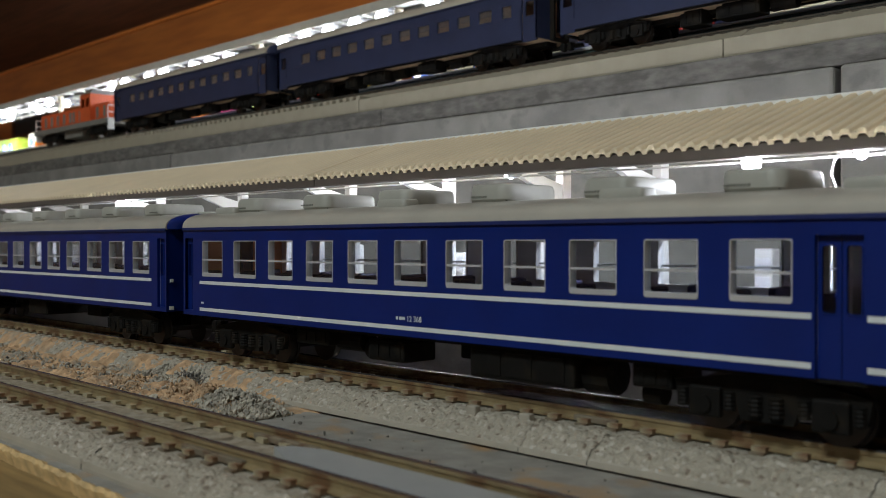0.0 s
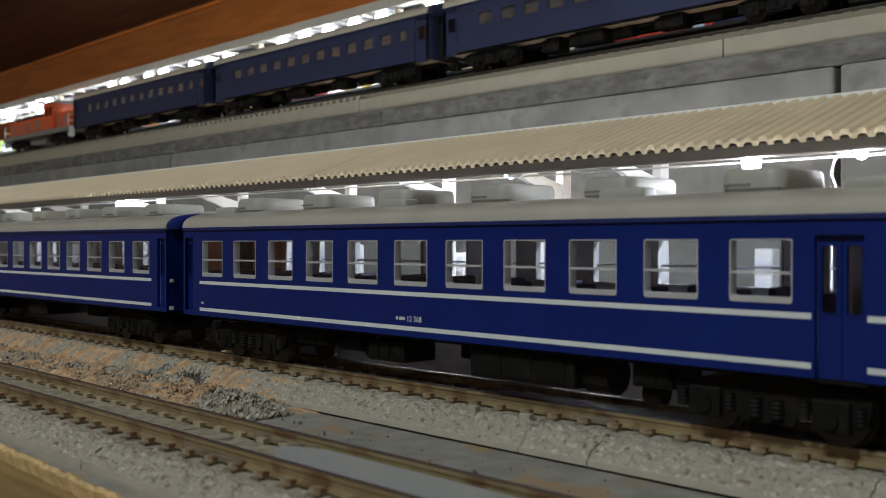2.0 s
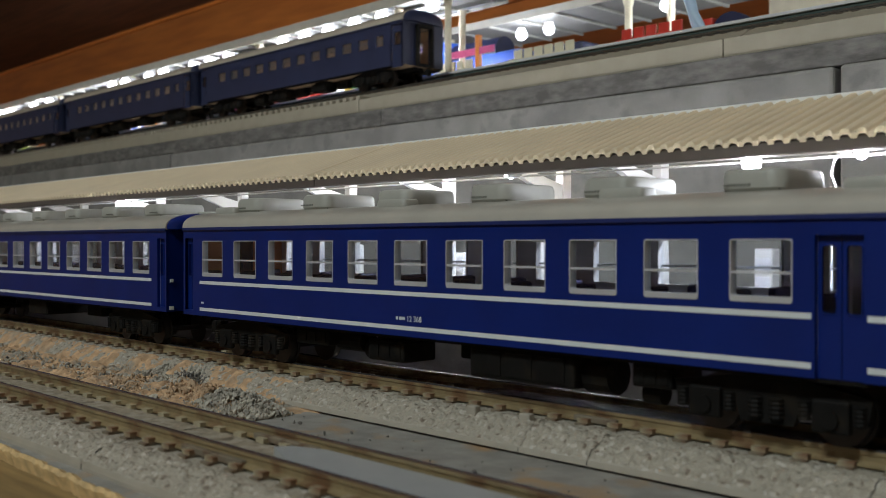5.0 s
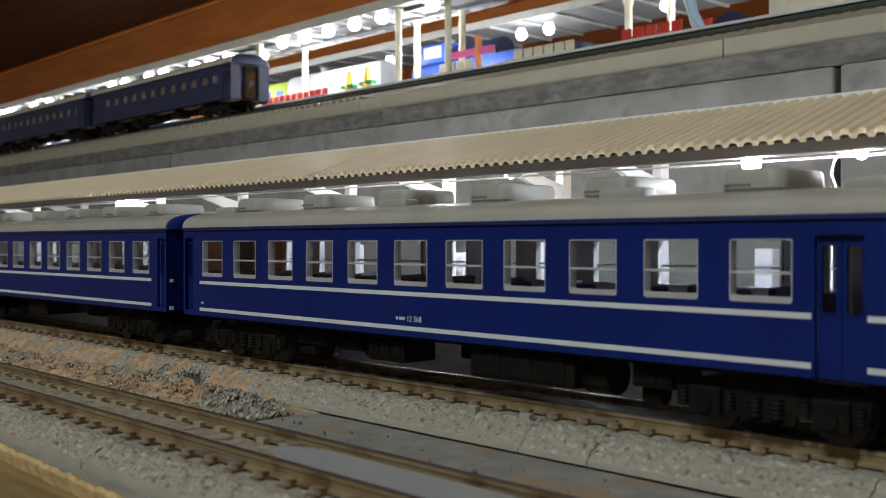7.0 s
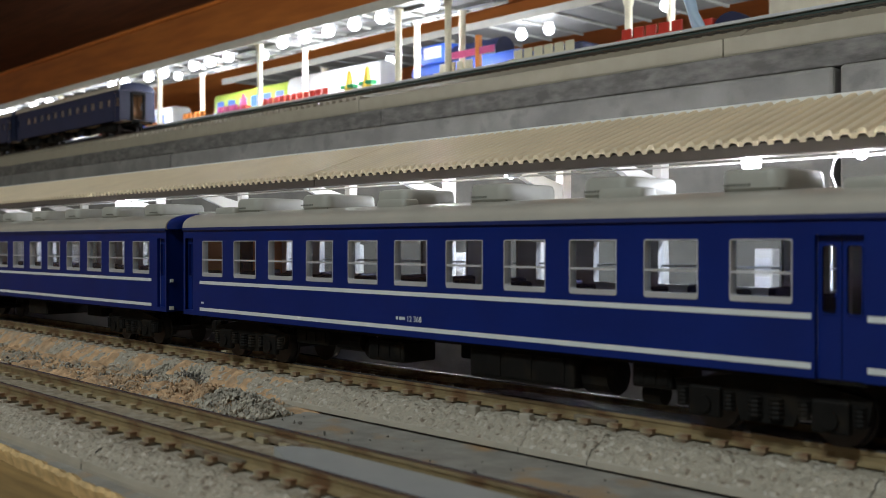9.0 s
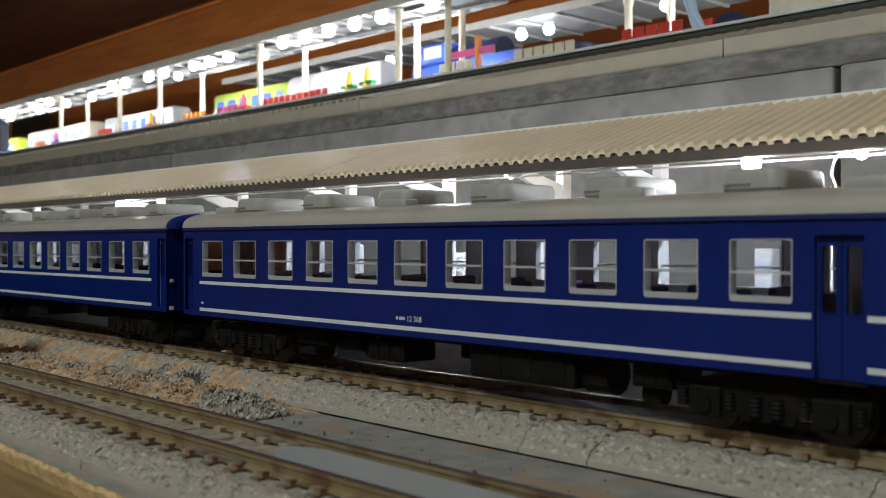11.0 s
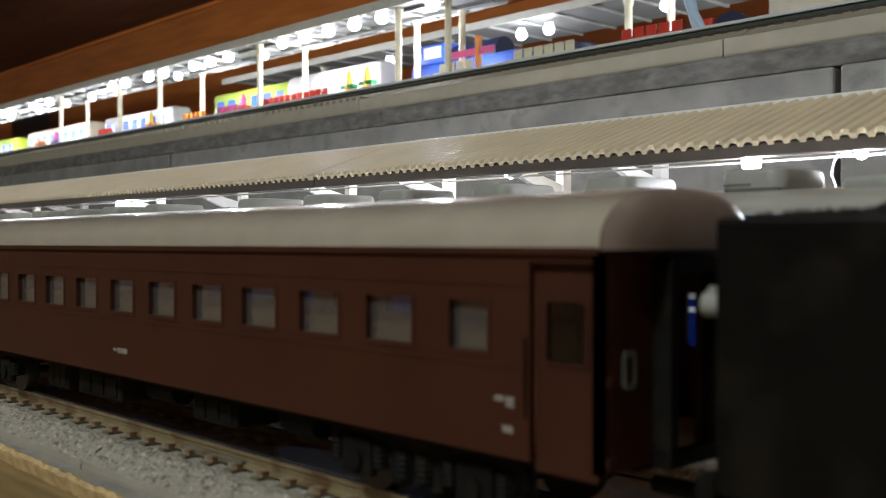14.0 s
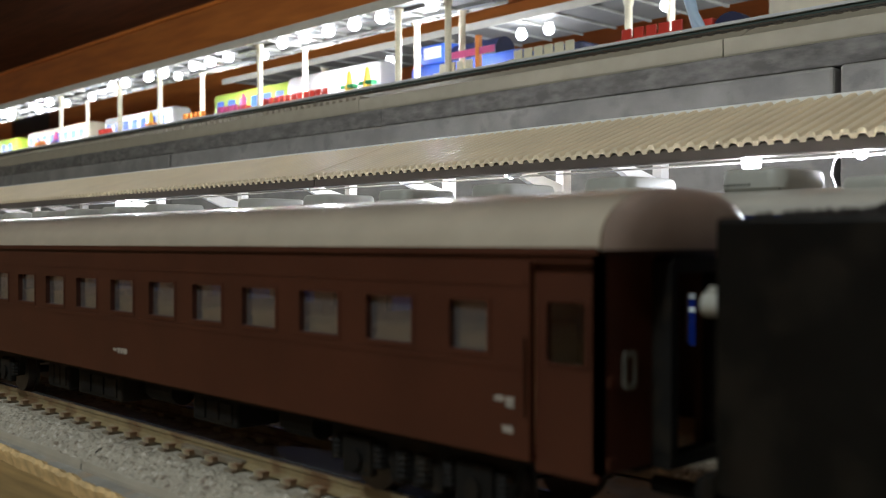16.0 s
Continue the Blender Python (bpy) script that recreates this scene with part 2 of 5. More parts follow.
def lathe(bm, base, prof, seg=20):
    """Turned body: (r, z) above base."""
    base = Vector(base)
    rings = [[bm.verts.new(base + Vector((r * math.cos(i * math.tau / seg), r * math.sin(i * math.tau / seg), z))) for i in range(seg)] for r, z in prof]
    for a, b in zip(rings, rings[1:]):
        for i in range(seg):
            j = (i + 1) % seg
            bm.faces.new((a[i], a[j], b[j], b[i]))
    bm.faces.new(rings[0][::-1]), bm.faces.new(rings[-1])
    return bm


def rounded(x0, x1, z0, z1, r, seg=4):
    out = []
    for cx, cz, s in ((x1 - r, z1 - r, 0), (x0 + r, z1 - r, 90), (x0 + r, z0 + r, 180), (x1 - r, z0 + r, 270)):
        out += [(cx + r * math.cos(radians(s + 90 * i / seg)), cz + r * math.sin(radians(s + 90 * i / seg))) for i in range(seg + 1)]
    return out


def ring_xz(bm, outer, inner, y0, y1):
    """A frame between two outlines of equal length in the xz plane."""
    a, b = [[bm.verts.new((x, y0, z)) for x, z in o] for o in (outer, inner)]
    c, d = [[bm.verts.new((x, y1, z)) for x, z in o] for o in (outer, inner)]
    n = len(a)
    for i in range(n):
        j = (i + 1) % n
        for p, q in ((a, b), (b, d), (d, c), (c, a)):
            bm.faces.new((p[i], p[j], q[j], q[i]))
    return bm


def slab_xz(bm, outline, y0, y1):
    a = [bm.verts.new((x, y0, z)) for x, z in outline]
    b = [bm.verts.new((x, y1, z)) for x, z in outline]
    n = len(a)
    for i in range(n):
        j = (i + 1) % n
        bm.faces.new((a[i], a[j], b[j], b[i]))
    bm.faces.new(a[::-1]), bm.faces.new(b)
    return bm


def part(name, bm, material, parent=None, label="", smooth=False):
    bmesh.ops.recalc_face_normals(bm, faces=bm.faces[:])
    me = bpy.data.meshes.new(name)
    bm.to_mesh(me)
    bm.free()
    me.materials.append(material)
    ob = new(name, me)
    if smooth:
        for p in me.polygons:
            p.use_smooth = True
        me.set_sharp_from_angle(angle=radians(40))
    if parent:
        ob.parent = parent
    if label:
        ob["label"] = label
    return ob


def piece(name, mesh, parent, place):
    ob = new(name, mesh)
    ob.parent = parent
    ob.location = place
    return ob


def thing(name, label, category, group="", kind="", place=(0, 0, 0)):
    ob = new(name)
    ob.location = place
    ob.empty_display_size = 0.01
    return tagged(ob, label, category, group, kind)


B = bmesh.new


# ---------------------------------------------------------------- room and shelf
def structure(name, bm, material, label, category, smooth=False):
    return tagged(part(name, bm, material, None, label, smooth), label, category, kind="structure")


GROUND_Z = -0.0100
bm = B()
nx, ny = 200, 24
gv = []
for i in range(nx + 1):
    x = -2.4 + 2.7 * i / nx
    front = 0.0868 + 0.0012 * noise.noise((x * 60, 3, 0)) + 0.0008 * noise.noise((x * 300, 7, 0)) - 0.02 * max(0, x + 0.26)
    row = [bm.verts.new((x, front + 0.004, GROUND_Z - 0.0039))]
    for j in range(ny + 1):
        y = front + 0.0005 + (0.7545 - front) * (j / ny) ** 1.6
        row.append(bm.verts.new((x, y, GROUND_Z + (0.00025 * noise.noise((x * 90, y * 90, 1)) if j else -0.0005))))
    gv.append(row)
for a, b in zip(gv, gv[1:]):
    for j in range(len(a) - 1):
        bm.faces.new((a[j], b[j], b[j + 1], a[j + 1]))
structure("ground", bm, M_BOARD, "grey painted layout board with ochre stains", "ground")

bm = B()
rows = []
for i in range(701):
    x = -0.62 + 0.001 * i
    front = 0.0868 + 0.0012 * noise.noise((x * 60, 3, 0)) + 0.0008 * noise.noise((x * 300, 7, 0)) - 0.02 * max(0, x + 0.26)
    w = 0.0004 + 0.0012 * abs(noise.noise((x * 420, 1, 5)))
    top = GROUND_Z + 0.0002 + 0.0004 * noise.noise((x * 380, 2, 2))
    rows.append([bm.verts.new(q) for q in ((x, front + 0.0012, top - 0.0006), (x, front - 0.0001, top), (x, front - w, top - 0.0009 - 0.0006 * noise.noise((x * 600, 9, 1))), (x, front - w * 0.3, top - 0.0025), (x, front + 0.0002, GROUND_Z - 0.0039))])
for a, b in zip(rows, rows[1:]):
    for j in range(4):
        bm.faces.new((a[j], b[j], b[j + 1], a[j + 1]))
structure("trim_board_edge", bm, M_SPLINTER, "pale splintered edge of the layout board", "board edge")

room = B()
box(room, -4.2, 2.2, -3.0, 1.2, -0.86, -0.8)
structure("floor", room, M_ROOM, "plain floor of the dim room", "floor")
table = thing("table", "raw wooden table under the layout", "table")
bm = B()
box(bm, -2.5, 0.6, -0.25, 1.12, -0.045, -0.0138, 0.002)
part("tabletop", bm, M_WOOD, table)
for x in (-2.4, 0.5):
    for y in (-0.2, 1.05):
        bm = B()
        box(bm, x - 0.03, x + 0.03, y - 0.03, y + 0.03, -0.8, -0.045, 0.002)
        part("leg", bm, M_WOOD, table)

wall = new("wall_north")
tagged(wall, "orange stained horizontal wooden boards", "wall", kind="structure")
z, k = -0.8, 0
while z < 2.3:
    h = (0.145, 0.16, 0.15)[k % 3]
    bm = B()
    box(bm, -4.2, 2.2, 1.15, 1.17, z, z + h - 0.002, 0.0008)
    part("plank", bm, M_ORANGE_WALL, wall)
    z, k = z + h, k + 1
bm = B()
box(bm, -4.2, 2.2, 1.17, 1.2, -0.8, 2.3)
part("backing", bm, M_DARKWOOD, wall)
for nm, q in (("wall_south", (-4.2, 2.2, -3.0, -2.95)), ("wall_west", (-4.2, -4.15, -2.95, 1.15)), ("wall_east", (2.15, 2.2, -2.95, 1.15))):
    bm = B()
    box(bm, *q, -0.8, 2.3)
    structure(nm, bm, M_ROOM, "plain wall of the dim room", "wall")
bm = B()
box(bm, -4.2, 2.2, -3.0, 1.2, 2.3, 2.35)
structure("ceiling", bm, M_ROOM, "plain ceiling of the dim room", "ceiling")

# overhead shelf with its far edge seen against the boards
shelf = thing("shelf", "dark stained wooden shelf above the layout", "shelf")
bm = B()
box(bm, -4.1, 2.1, 0.36, 0.93, 0.4700, 0.495, 0.002)
part("board", bm, M_DARKWOOD, shelf)
bm = B()
for x in (-4.05, 2.05):
    box(bm, x - 0.03, x + 0.03, 0.85, 0.93, -0.8, 0.4700)
part("upright", bm, M_DARKWOOD, shelf)

pendant = thing("ceiling_lamp", "assumed round room lamp with a pale shade, out of view", "lamp")
bm = B()
lathe(bm, (ROOM_LAMP[0], ROOM_LAMP[1], ROOM_LAMP[2] + 0.03), [(0.3, 0), (0.28, 0.08), (0.05, 0.16)], 32)
part("shade", bm, M_ROOM, pendant)
bm = B()
rod(bm, (ROOM_LAMP[0], ROOM_LAMP[1], ROOM_LAMP[2] + 0.18), (ROOM_LAMP[0], ROOM_LAMP[1], 2.3), 0.006)
part("cord", bm, M_ROOM, pendant)

# dark framed panel on the boards
screen = thing("wall_panel", "dark blue-grey panel on the wooden wall", "panel")
bm = B()
box(bm, -3.05, -2.78, 1.13, 1.149, 0.36, 0.438, 0.003)
part("panel", bm, plain("dark_slate_panel", (0.02, 0.025, 0.035)), screen)
bm = B()
ring_xz(bm, rounded(-3.06, -2.77, 0.35, 0.446, 0.003), rounded(-3.05, -2.78, 0.36, 0.438, 0.003), 1.125, 1.149)
part("frame", bm, M_DARKWOOD, screen)


# ---------------------------------------------------------------- tracks
RAIL_PROFILE = [(-0.0014, -0.0030), (0.0014, -0.0030), (0.0014, -0.0026), (0.0004, -0.0021), (0.0004, -0.0010), (0.0007, -0.0008), (0.0007, -0.0001), (-0.0007, -0.0001), (-0.0007, -0.0008), (-0.0004, -0.0010), (-0.0004, -0.0021), (-0.0014, -0.0026)]


def ballast_bed(name, parent, x0, x1, yc, half_top, half_foot, z_top, z_foot, lip, under, step):
    """Moulded ballast with single stones standing out."""
    prof = []
    n_sh = 15
    for i in range(n_sh + 1):
        f = i / n_sh
        prof.append((-half_foot + (half_foot - half_top) * f, z_foot + lip + (z_top - z_foot - lip) * math.sin(f * math.pi / 2) ** 0.9, 1.0))
    for i in range(1, 14):
        prof.append((-half_top + 2 * half_top * i / 13, z_top + (0.0006 if 3 < i < 10 else 0.0), 0.35))
    for i in range(1, 5):
        f = 1 - i / 4
        prof.append((half_foot - (half_foot - half_top) * f, z_foot + lip + (z_top - z_foot - lip) * f, 0.6))
    verts, faces = [], []
    n = max(1, round((x1 - x0) / step))
    step = (x1 - x0) / n
    w = len(prof) + 4
    for i in range(n + 1):
        x = x0 + step * i
        wob = 0.0002 * noise.noise((x * 40, yc * 9, 0))
        verts.append((x, yc - half_foot + under, z_foot - 0.0004))
        verts.append((x, yc - half_foot - 0.0004 + wob, z_foot + 0.0007))
        verts.append((x, yc - half_foot - 0.0002 + wob, z_foot + 0.0020))
        for y, z, k in prof:
            p = Vector((x, y, z)) * 470
            d = noise.voronoi(p)[0]
            up = 0.0015 * k * (0.55 - d[0]) + 0.0006 * k * noise.noise(p * 0.3)
            verts.append((x, yc + y - up * 0.5 * (y < 0), z + up))
        verts.append((x, yc + half_foot, z_foot - 0.0004))
    for i in range(n):
        for j in range(w - 1):
            faces.append((i * w + j, (i + 1) * w + j, (i + 1) * w + j + 1, i * w + j + 1))
    me = bpy.data.meshes.new(name)
    me.from_pydata(verts, [], faces)
    me.materials.append(M_BALLAST)
    me.materials.append(M_BED)
    me.materials.append(M_LIP)
    inner = np.tile([1 if 21 < j < 30 else 2 if j < 4 else 0 for j in range(w - 1)], n).astype(np.int32)
    me.polygons.foreach_set("material_index", inner)
    ob = new(name, me)
    ob.parent = parent
    return tagged(ob, kind="stuff")


def track(label, x0, x1, yc, zr, bed, m_rail, m_top, m_sleeper, m_chair, pitch=0.0087, near=(-0.62, 0.06), step=0.0007, joints=(), beds=()):
    t = thing("track", label, "railway track")
    for s in (-1, 1):
        bm = B()
        along(bm, [(yc + s * 0.0087 + y, zr + z) for y, z in RAIL_PROFILE], x0, x1)
        rail = part("rail", bm, m_rail, t)
        bm = B()
        along(bm, [(yc + s * 0.0087 + y, zr + z) for y, z in [(0.0007 * math.cos(math.pi * k / 10), -0.00012 + 0.00038 * math.sin(math.pi * k / 10)) for k in range(11)]], x0, x1)
        part("rail_head", bm, m_top, rail, "bright worn running surface", True)
    bm = B()
    box(bm, -0.0016, 0.0016, -0.0124, 0.0124, -0.0020, 0.0)
    for s in (-1, 1):
        for k in (-1, 1):
            box(bm, -0.0015, 0.0015, s * 0.0087 + k * 0.0020 - 0.0008, s * 0.0087 + k * 0.0020 + 0.0008, 0.0, 0.0010)
    for f in bm.faces[6:]:
        f.material_index = 1
    me = bpy.data.meshes.new("sleeper")
    bm.to_mesh(me)
    bm.free()
    me.materials.append(m_sleeper)
    me.materials.append(m_chair)
    n = int((near[1] - near[0]) / pitch)
    for i in range(min(n, 290)):
        ob = piece("sleeper", me, t, (near[0] + i * pitch, yc, zr - 0.0031))
        ob.rotation_euler = (0, 0, random.uniform(-0.012, 0.012))
    bm = B()
    x = x0
    while x < near[0] - pitch * 0.5:
        box(bm, x - 0.0015, x + 0.0015, yc - 0.0155, yc + 0.0155, zr - 0.0051, zr - 0.0031)
        x += pitch
    if len(bm.verts):
        tagged(part("far_sleepers", bm, m_sleeper, t), kind="stuff")
    for x in joints:
        for s in (-1, 1):
            bm = B()
            box(bm, x - 0.006, x + 0.006, yc + s * 0.0087 - 0.0016, yc + s * 0.0087 + 0.0016, zr - 0.0031, zr - 0.0016, 0.0003)
            part("rail_joiner", bm, M_SLEEPER, t)
    for bx0, bx1 in beds:
        ballast_bed("ballast", t, bx0, bx1, *bed, step)
    return t


COACH_Y, COACH_Z = 0.1902, 0.0
FRONT_Y, FRONT_Z = 0.1122, -0.0018
UP_Y, UP_Z = 0.4225, 0.1370
coach_track = track("tarnished model track on moulded pale ballast", -2.3, 0.25, COACH_Y, COACH_Z, (COACH_Y, 0.0150, 0.0232, -0.0035, GROUND_Z, 0.0016, 0.0025), M_RAIL, M_RAIL_TOP, M_SLEEPER, M_CHAIR, joints=(-0.2387, -0.139), beds=((-0.64, -0.3905), (-0.3903, -0.1502), (-0.1500, -0.1308), (-0.1306, -0.0722), (-0.0720, 0.06)))
front_track = track("brown tarnished model track along the board edge", -2.3, 0.25, FRONT_Y, FRONT_Z, (FRONT_Y, 0.0150, 0.0226, FRONT_Z - 0.0036, GROUND_Z, 0.0012, -0.0003), M_RAIL, M_RAIL_TOP, M_SLEEPER, M_CHAIR, near=(-0.52, 0.06), joints=(-0.179, -0.168), beds=((-0.46, -0.2045), (-0.2040, 0.05)))
upper_track = track("raised track with nickel rails and buff sleepers", -2.4, 0.25, UP_Y, UP_Z, None, M_RAIL_UP, M_RAIL_UP, M_SLEEPER_UP, M_SLEEPER_UP, near=(-1.3, -0.1), pitch=0.0068)

for x, y in ((-0.1713, 0.1738), (-0.1545, 0.1745), (-0.2440, 0.1752)):
    bm = B()
    box(bm, x - 0.0016, x + 0.0016, y - 0.0011, y + 0.0011, COACH_Z - 0.0048, COACH_Z - 0.0020, 0.0004)
    part("clip", bm, M_LIP, coach_track, "pale plastic joining clip")

# flat plates lying in the tracks
plate = thing("crossing_plate", "flat grey plastic plate lying between the rails", "plate")
bm = B()
slab = [(-0.168, 0.0010), (-0.150, -0.0070), (-0.02, -0.0072), (-0.02, 0.0066), (-0.158, 0.0068), (-0.166, 0.004)]
a = [bm.verts.new((x, FRONT_Y + y, FRONT_Z - 0.0031)) for x, y in slab]
b = [bm.verts.new((x, FRONT_Y + y, FRONT_Z - 0.0013)) for x, y in slab]
for i in range(len(slab)):
    bm.faces.new((a[i], a[(i + 1) % 6], b[(i + 1) % 6], b[i]))
bm.faces.new(a[::-1]), bm.faces.new(b)
part("plate", bm, M_PLATE, plate)
plate = thing("crossing_plate", "dark shiny plate lying between the rails", "plate")
bm = B()
box(bm, -0.185, -0.02, COACH_Y - 0.0072, COACH_Y + 0.0072, COACH_Z - 0.0031, COACH_Z - 0.0014, 0.0004)
part("plate", bm, M_DARKPLATE, plate)
strip = thing("wood_strip", "dark thin wooden strip lying on the board", "strip")
bm = B()
box(bm, -0.2, 0.02, 0.1352, 0.1385, GROUND_Z + 0.0003, GROUND_Z + 0.0026, 0.0003)
part("strip", bm, M_SLEEPER, strip)


# ---------------------------------------------------------------- turf
def clumps(name, label, material, spots, count, r0, r1, seed, patch=0):
    rnd = random.Random(seed)
    ico = bmesh.new()
    bmesh.ops.create_icosphere(ico, subdivisions=1, radius=1)
    base = [v.co.copy() for v in ico.verts]
    tris = [[v.index for v in f.verts] for f in ico.faces]
    ico.free()
    verts, faces = [], []
    for i in range(count):
        x0, x1, y0, y1, top = spots[rnd.randrange(len(spots))]
        x, y = rnd.uniform(x0, x1), rnd.triangular(y0, y1)
        heap = top * (1 - abs(2 * (y - y0) / (y1 - y0) - 1)) * (1 - abs(2 * (x - x0) / (x1 - x0) - 1) ** 4)
        if patch and noise.noise((x * 75, y * 75, 4)) * patch < -0.08:
            continue
        r = rnd.uniform(r0, r1) * (1 if rnd.random() < 0.8 else 1.6)
        lump = 0.0022 * max(0, noise.noise((x * 130, y * 130, 8)))
        bank = max(0, min(0.006, (y - 0.1665) * 0.85))
        z = GROUND_Z + r * 0.4 + bank + (heap + lump) * rnd.uniform(0.5, 1)
        q = Euler((rnd.random() * 6, rnd.random() * 6, rnd.random() * 6)).to_matrix()
        o = len(verts)
        for c in base:
            k = rnd.uniform(0.4, 1.45)
            verts.append(tuple(Vector((x, y, z)) + q @ Vector((c.x * r * k, c.y * r * k * 0.9, c.z * r * k * 0.7))))
        faces += [[o + t for t in f] for f in tris]
    me = bpy.data.meshes.new(name)
    me.from_pydata(verts, [], faces)
    me.materials.append(material)
    return tagged(new(name, me), label, "ground cover", kind="stuff")


verts, faces = [], []
nx, ny = 360, 46
for i in range(nx + 1):
    x = -0.53 + 0.305 * i / nx
    for j in range(ny + 1):
        v = j / ny
        y = 0.1353 + 0.0392 * v
        edge = min(1, 4 * v, 4 * (1 - v) + 0.5) * min(1, (nx - i) / 30)
        lump = 0.0023 + 0.0022 * noise.noise((x * 120, y * 120, 8)) + 0.0016 * noise.noise((x * 380, y * 380, 2)) + 0.0006 * noise.noise((x * 1100, y * 1100, 5))
        bank = max(0, min(0.006, (y - 0.1665) * 0.85))
        verts.append((x, y, GROUND_Z - 0.0006 + bank * (edge > 0.02) + edge * lump))
for i in range(nx):
    for j in range(ny):
        a = i * (ny + 1) + j
        faces.append((a, a + ny + 1, a + ny + 2, a + 1))
me = bpy.data.meshes.new("turf")
me.from_pydata(verts, [], faces)
me.materials.append(M_TURFBED)
tagged(new("turf", me), "lumpy ochre and grey turf mat between the tracks", "ground cover", kind="stuff")
clumps("turf", "ochre crumbled foam turf between the tracks", M_TURF, [(-0.52, -0.262, 0.136, 0.174, 0.0022), (-0.36, -0.245, 0.137, 0.173, 0.0024), (-0.275, -0.238, 0.143, 0.166, 0.0055), (-0.270, -0.240, 0.146, 0.160, 0.0060)], 15000, 0.00018, 0.00055, 3, 1)
clumps("lichen", "grey lichen clumps at the end of the turf", M_TURF_GREY, [(-0.52, -0.235, 0.135, 0.174, 0.0022), (-0.262, -0.228, 0.142, 0.165, 0.0056), (-0.33, -0.28, 0.15, 0.174, 0.0035)], 8000, 0.00025, 0.00075, 4, -1)
clumps("lichen", "dark lichen clumps beside the ballast", M_TURF_DARK, [(-0.272, -0.234, 0.143, 0.160, 0.0042), (-0.305, -0.285, 0.158, 0.171, 0.0055), (-0.5, -0.25, 0.136, 0.17, 0.003)], 600, 0.0002, 0.0006, 5, -1)
clumps("gravel", "loose dark crumbs scattered on the board", M_TURF_DARK, [(-0.24, -0.05, 0.136, 0.168, 0.0)], 60, 0.0002, 0.0004, 6)

# ---------------------------------------------------------------- lower platform
platform = thing("platform", "white-topped model station platform", "platform")
bm = B()
box(bm, -2.3, 0.25, 0.2145, 0.298, GROUND_Z, 0.0105)
part("side", bm, M_PLATSIDE, platform)
bm = B()
box(bm, -2.3, 0.25, 0.2138, 0.298, 0.0107, 0.0122, 0.0004)
part("top", bm, M_PLATFORM, platform, "white platform surface")
for x in np.arange(-1.2, 0.2, 0.124):
    bm = B()
    box(bm, x, x + 0.0006, 0.2142, 0.2146, GROUND_Z, 0.0105)
    part("joint", bm, M_UNDER, platform)


def canopy(x0, x1, y0, y1, z0, z1, label, posts):
    """A single-pitch roof of corrugated sheet on posts, with a gutter along its low edge."""
    c = thing("platform_canopy", label, "canopy", "platform canopies")
    pitch, amp = 0.0039, 0.0011
    rib = ((0.0, -0.4), (0.08, 0.25), (0.20, 0.55), (0.46, 0.55), (0.58, 0.25), (0.66, -0.4))
    waves = [(x0 + (k + u) * pitch, amp * w) for k in range(int((x1 - x0) / pitch)) for u, w in rib] + [(x1, -0.4 * amp)]
    n = len(waves) - 1
    verts, faces = [], []
    slope = Vector((0, y1 - y0, z1 - z0)).normalized()
    nrm = Vector((0, -slope.z, slope.y))
    for x, w in waves:
        for ya, za in ((y0, z0), (y1, z1)):
            p = Vector((x, ya, za)) + nrm * w
            verts += [tuple(p), (p.x, p.y, p.z - 0.0012)]
    for i in range(n):
        a, b = i * 4, i * 4 + 4
        faces += [(a, b, b + 2, a + 2), (a + 1, a + 3, b + 3, b + 1), (a, a + 1, b + 1, b), (a + 2, b + 2, b + 3, a + 3)]
    faces += [(0, 2, 3, 1), (n * 4, n * 4 + 1, n * 4 + 3, n * 4 + 2)]
    me = bpy.data.meshes.new("roof_sheet")
    me.from_pydata(verts, [], faces)
    me.materials.append(M_CANOPY)
    ob = new("roof_sheet", me)
    ob.parent = c
    bm = B()
    rod(bm, (x0, y1 + 0.0003, z1 + 0.0001), (x1, y1 + 0.0003, z1 + 0.0001), 0.0009, seg=12)
    part("ridge", bm, M_RIDGE_GLINT, c, "glossy white ridge rod with the glint in its colour", True)
    bm = B()
    box(bm, x0, x1, y0 + 0.0004, y0 + 0.0032, z0 - 0.0043, z0 - 0.0006, 0.0006)
    part("gutter", bm, M_BEAM, c)
    for x in posts:
        bm = B()
        box(bm, x - 0.0016, x + 0.0016, y1 - 0.010, y1 - 0.006, 0.0122, z0 + 0.0105, 0.0003)
        post = part("post", bm, M_WHITE, c)
        for s in (-1, 1):
            bm = B()
            slab = [(-0.010, z0 - 0.012), (-0.010, z0 - 0.006), (-0.036, z0 + 0.0004), (-0.036, z0 - 0.0016)] if s < 0 else [(-0.006, z0 - 0.002), (-0.006, z0 + 0.004), (-0.001, z1 - 0.0018), (-0.001, z1 - 0.0038)]
            along(bm, [(y1 + y, z) for y, z in slab], x - 0.0011, x + 0.0011)
            part("bracket", bm, M_WHITE, post)
        bm = B()
        k = (z1 - z0) / (y1 - y0)
        along(bm, [(y0 + 0.004, z0 + 0.004 * k - 0.0022), (y1 - 0.001, z1 - 0.001 * k - 0.0022), (y1 - 0.001, z1 - 0.001 * k - 0.0009), (y0 + 0.004, z0 + 0.004 * k - 0.0009)], x - 0.0012, x + 0.0012)
        part("rafter", bm, M_WHITE, c)
    return c


CAN = (0.215, 0.255, 0.0624, 0.0763)
canopy(-0.2935, 0.12, *CAN, "cream corrugated canopy with a dark gutter over the platform", (-0.2556, -0.2030, -0.1665, 0.04))
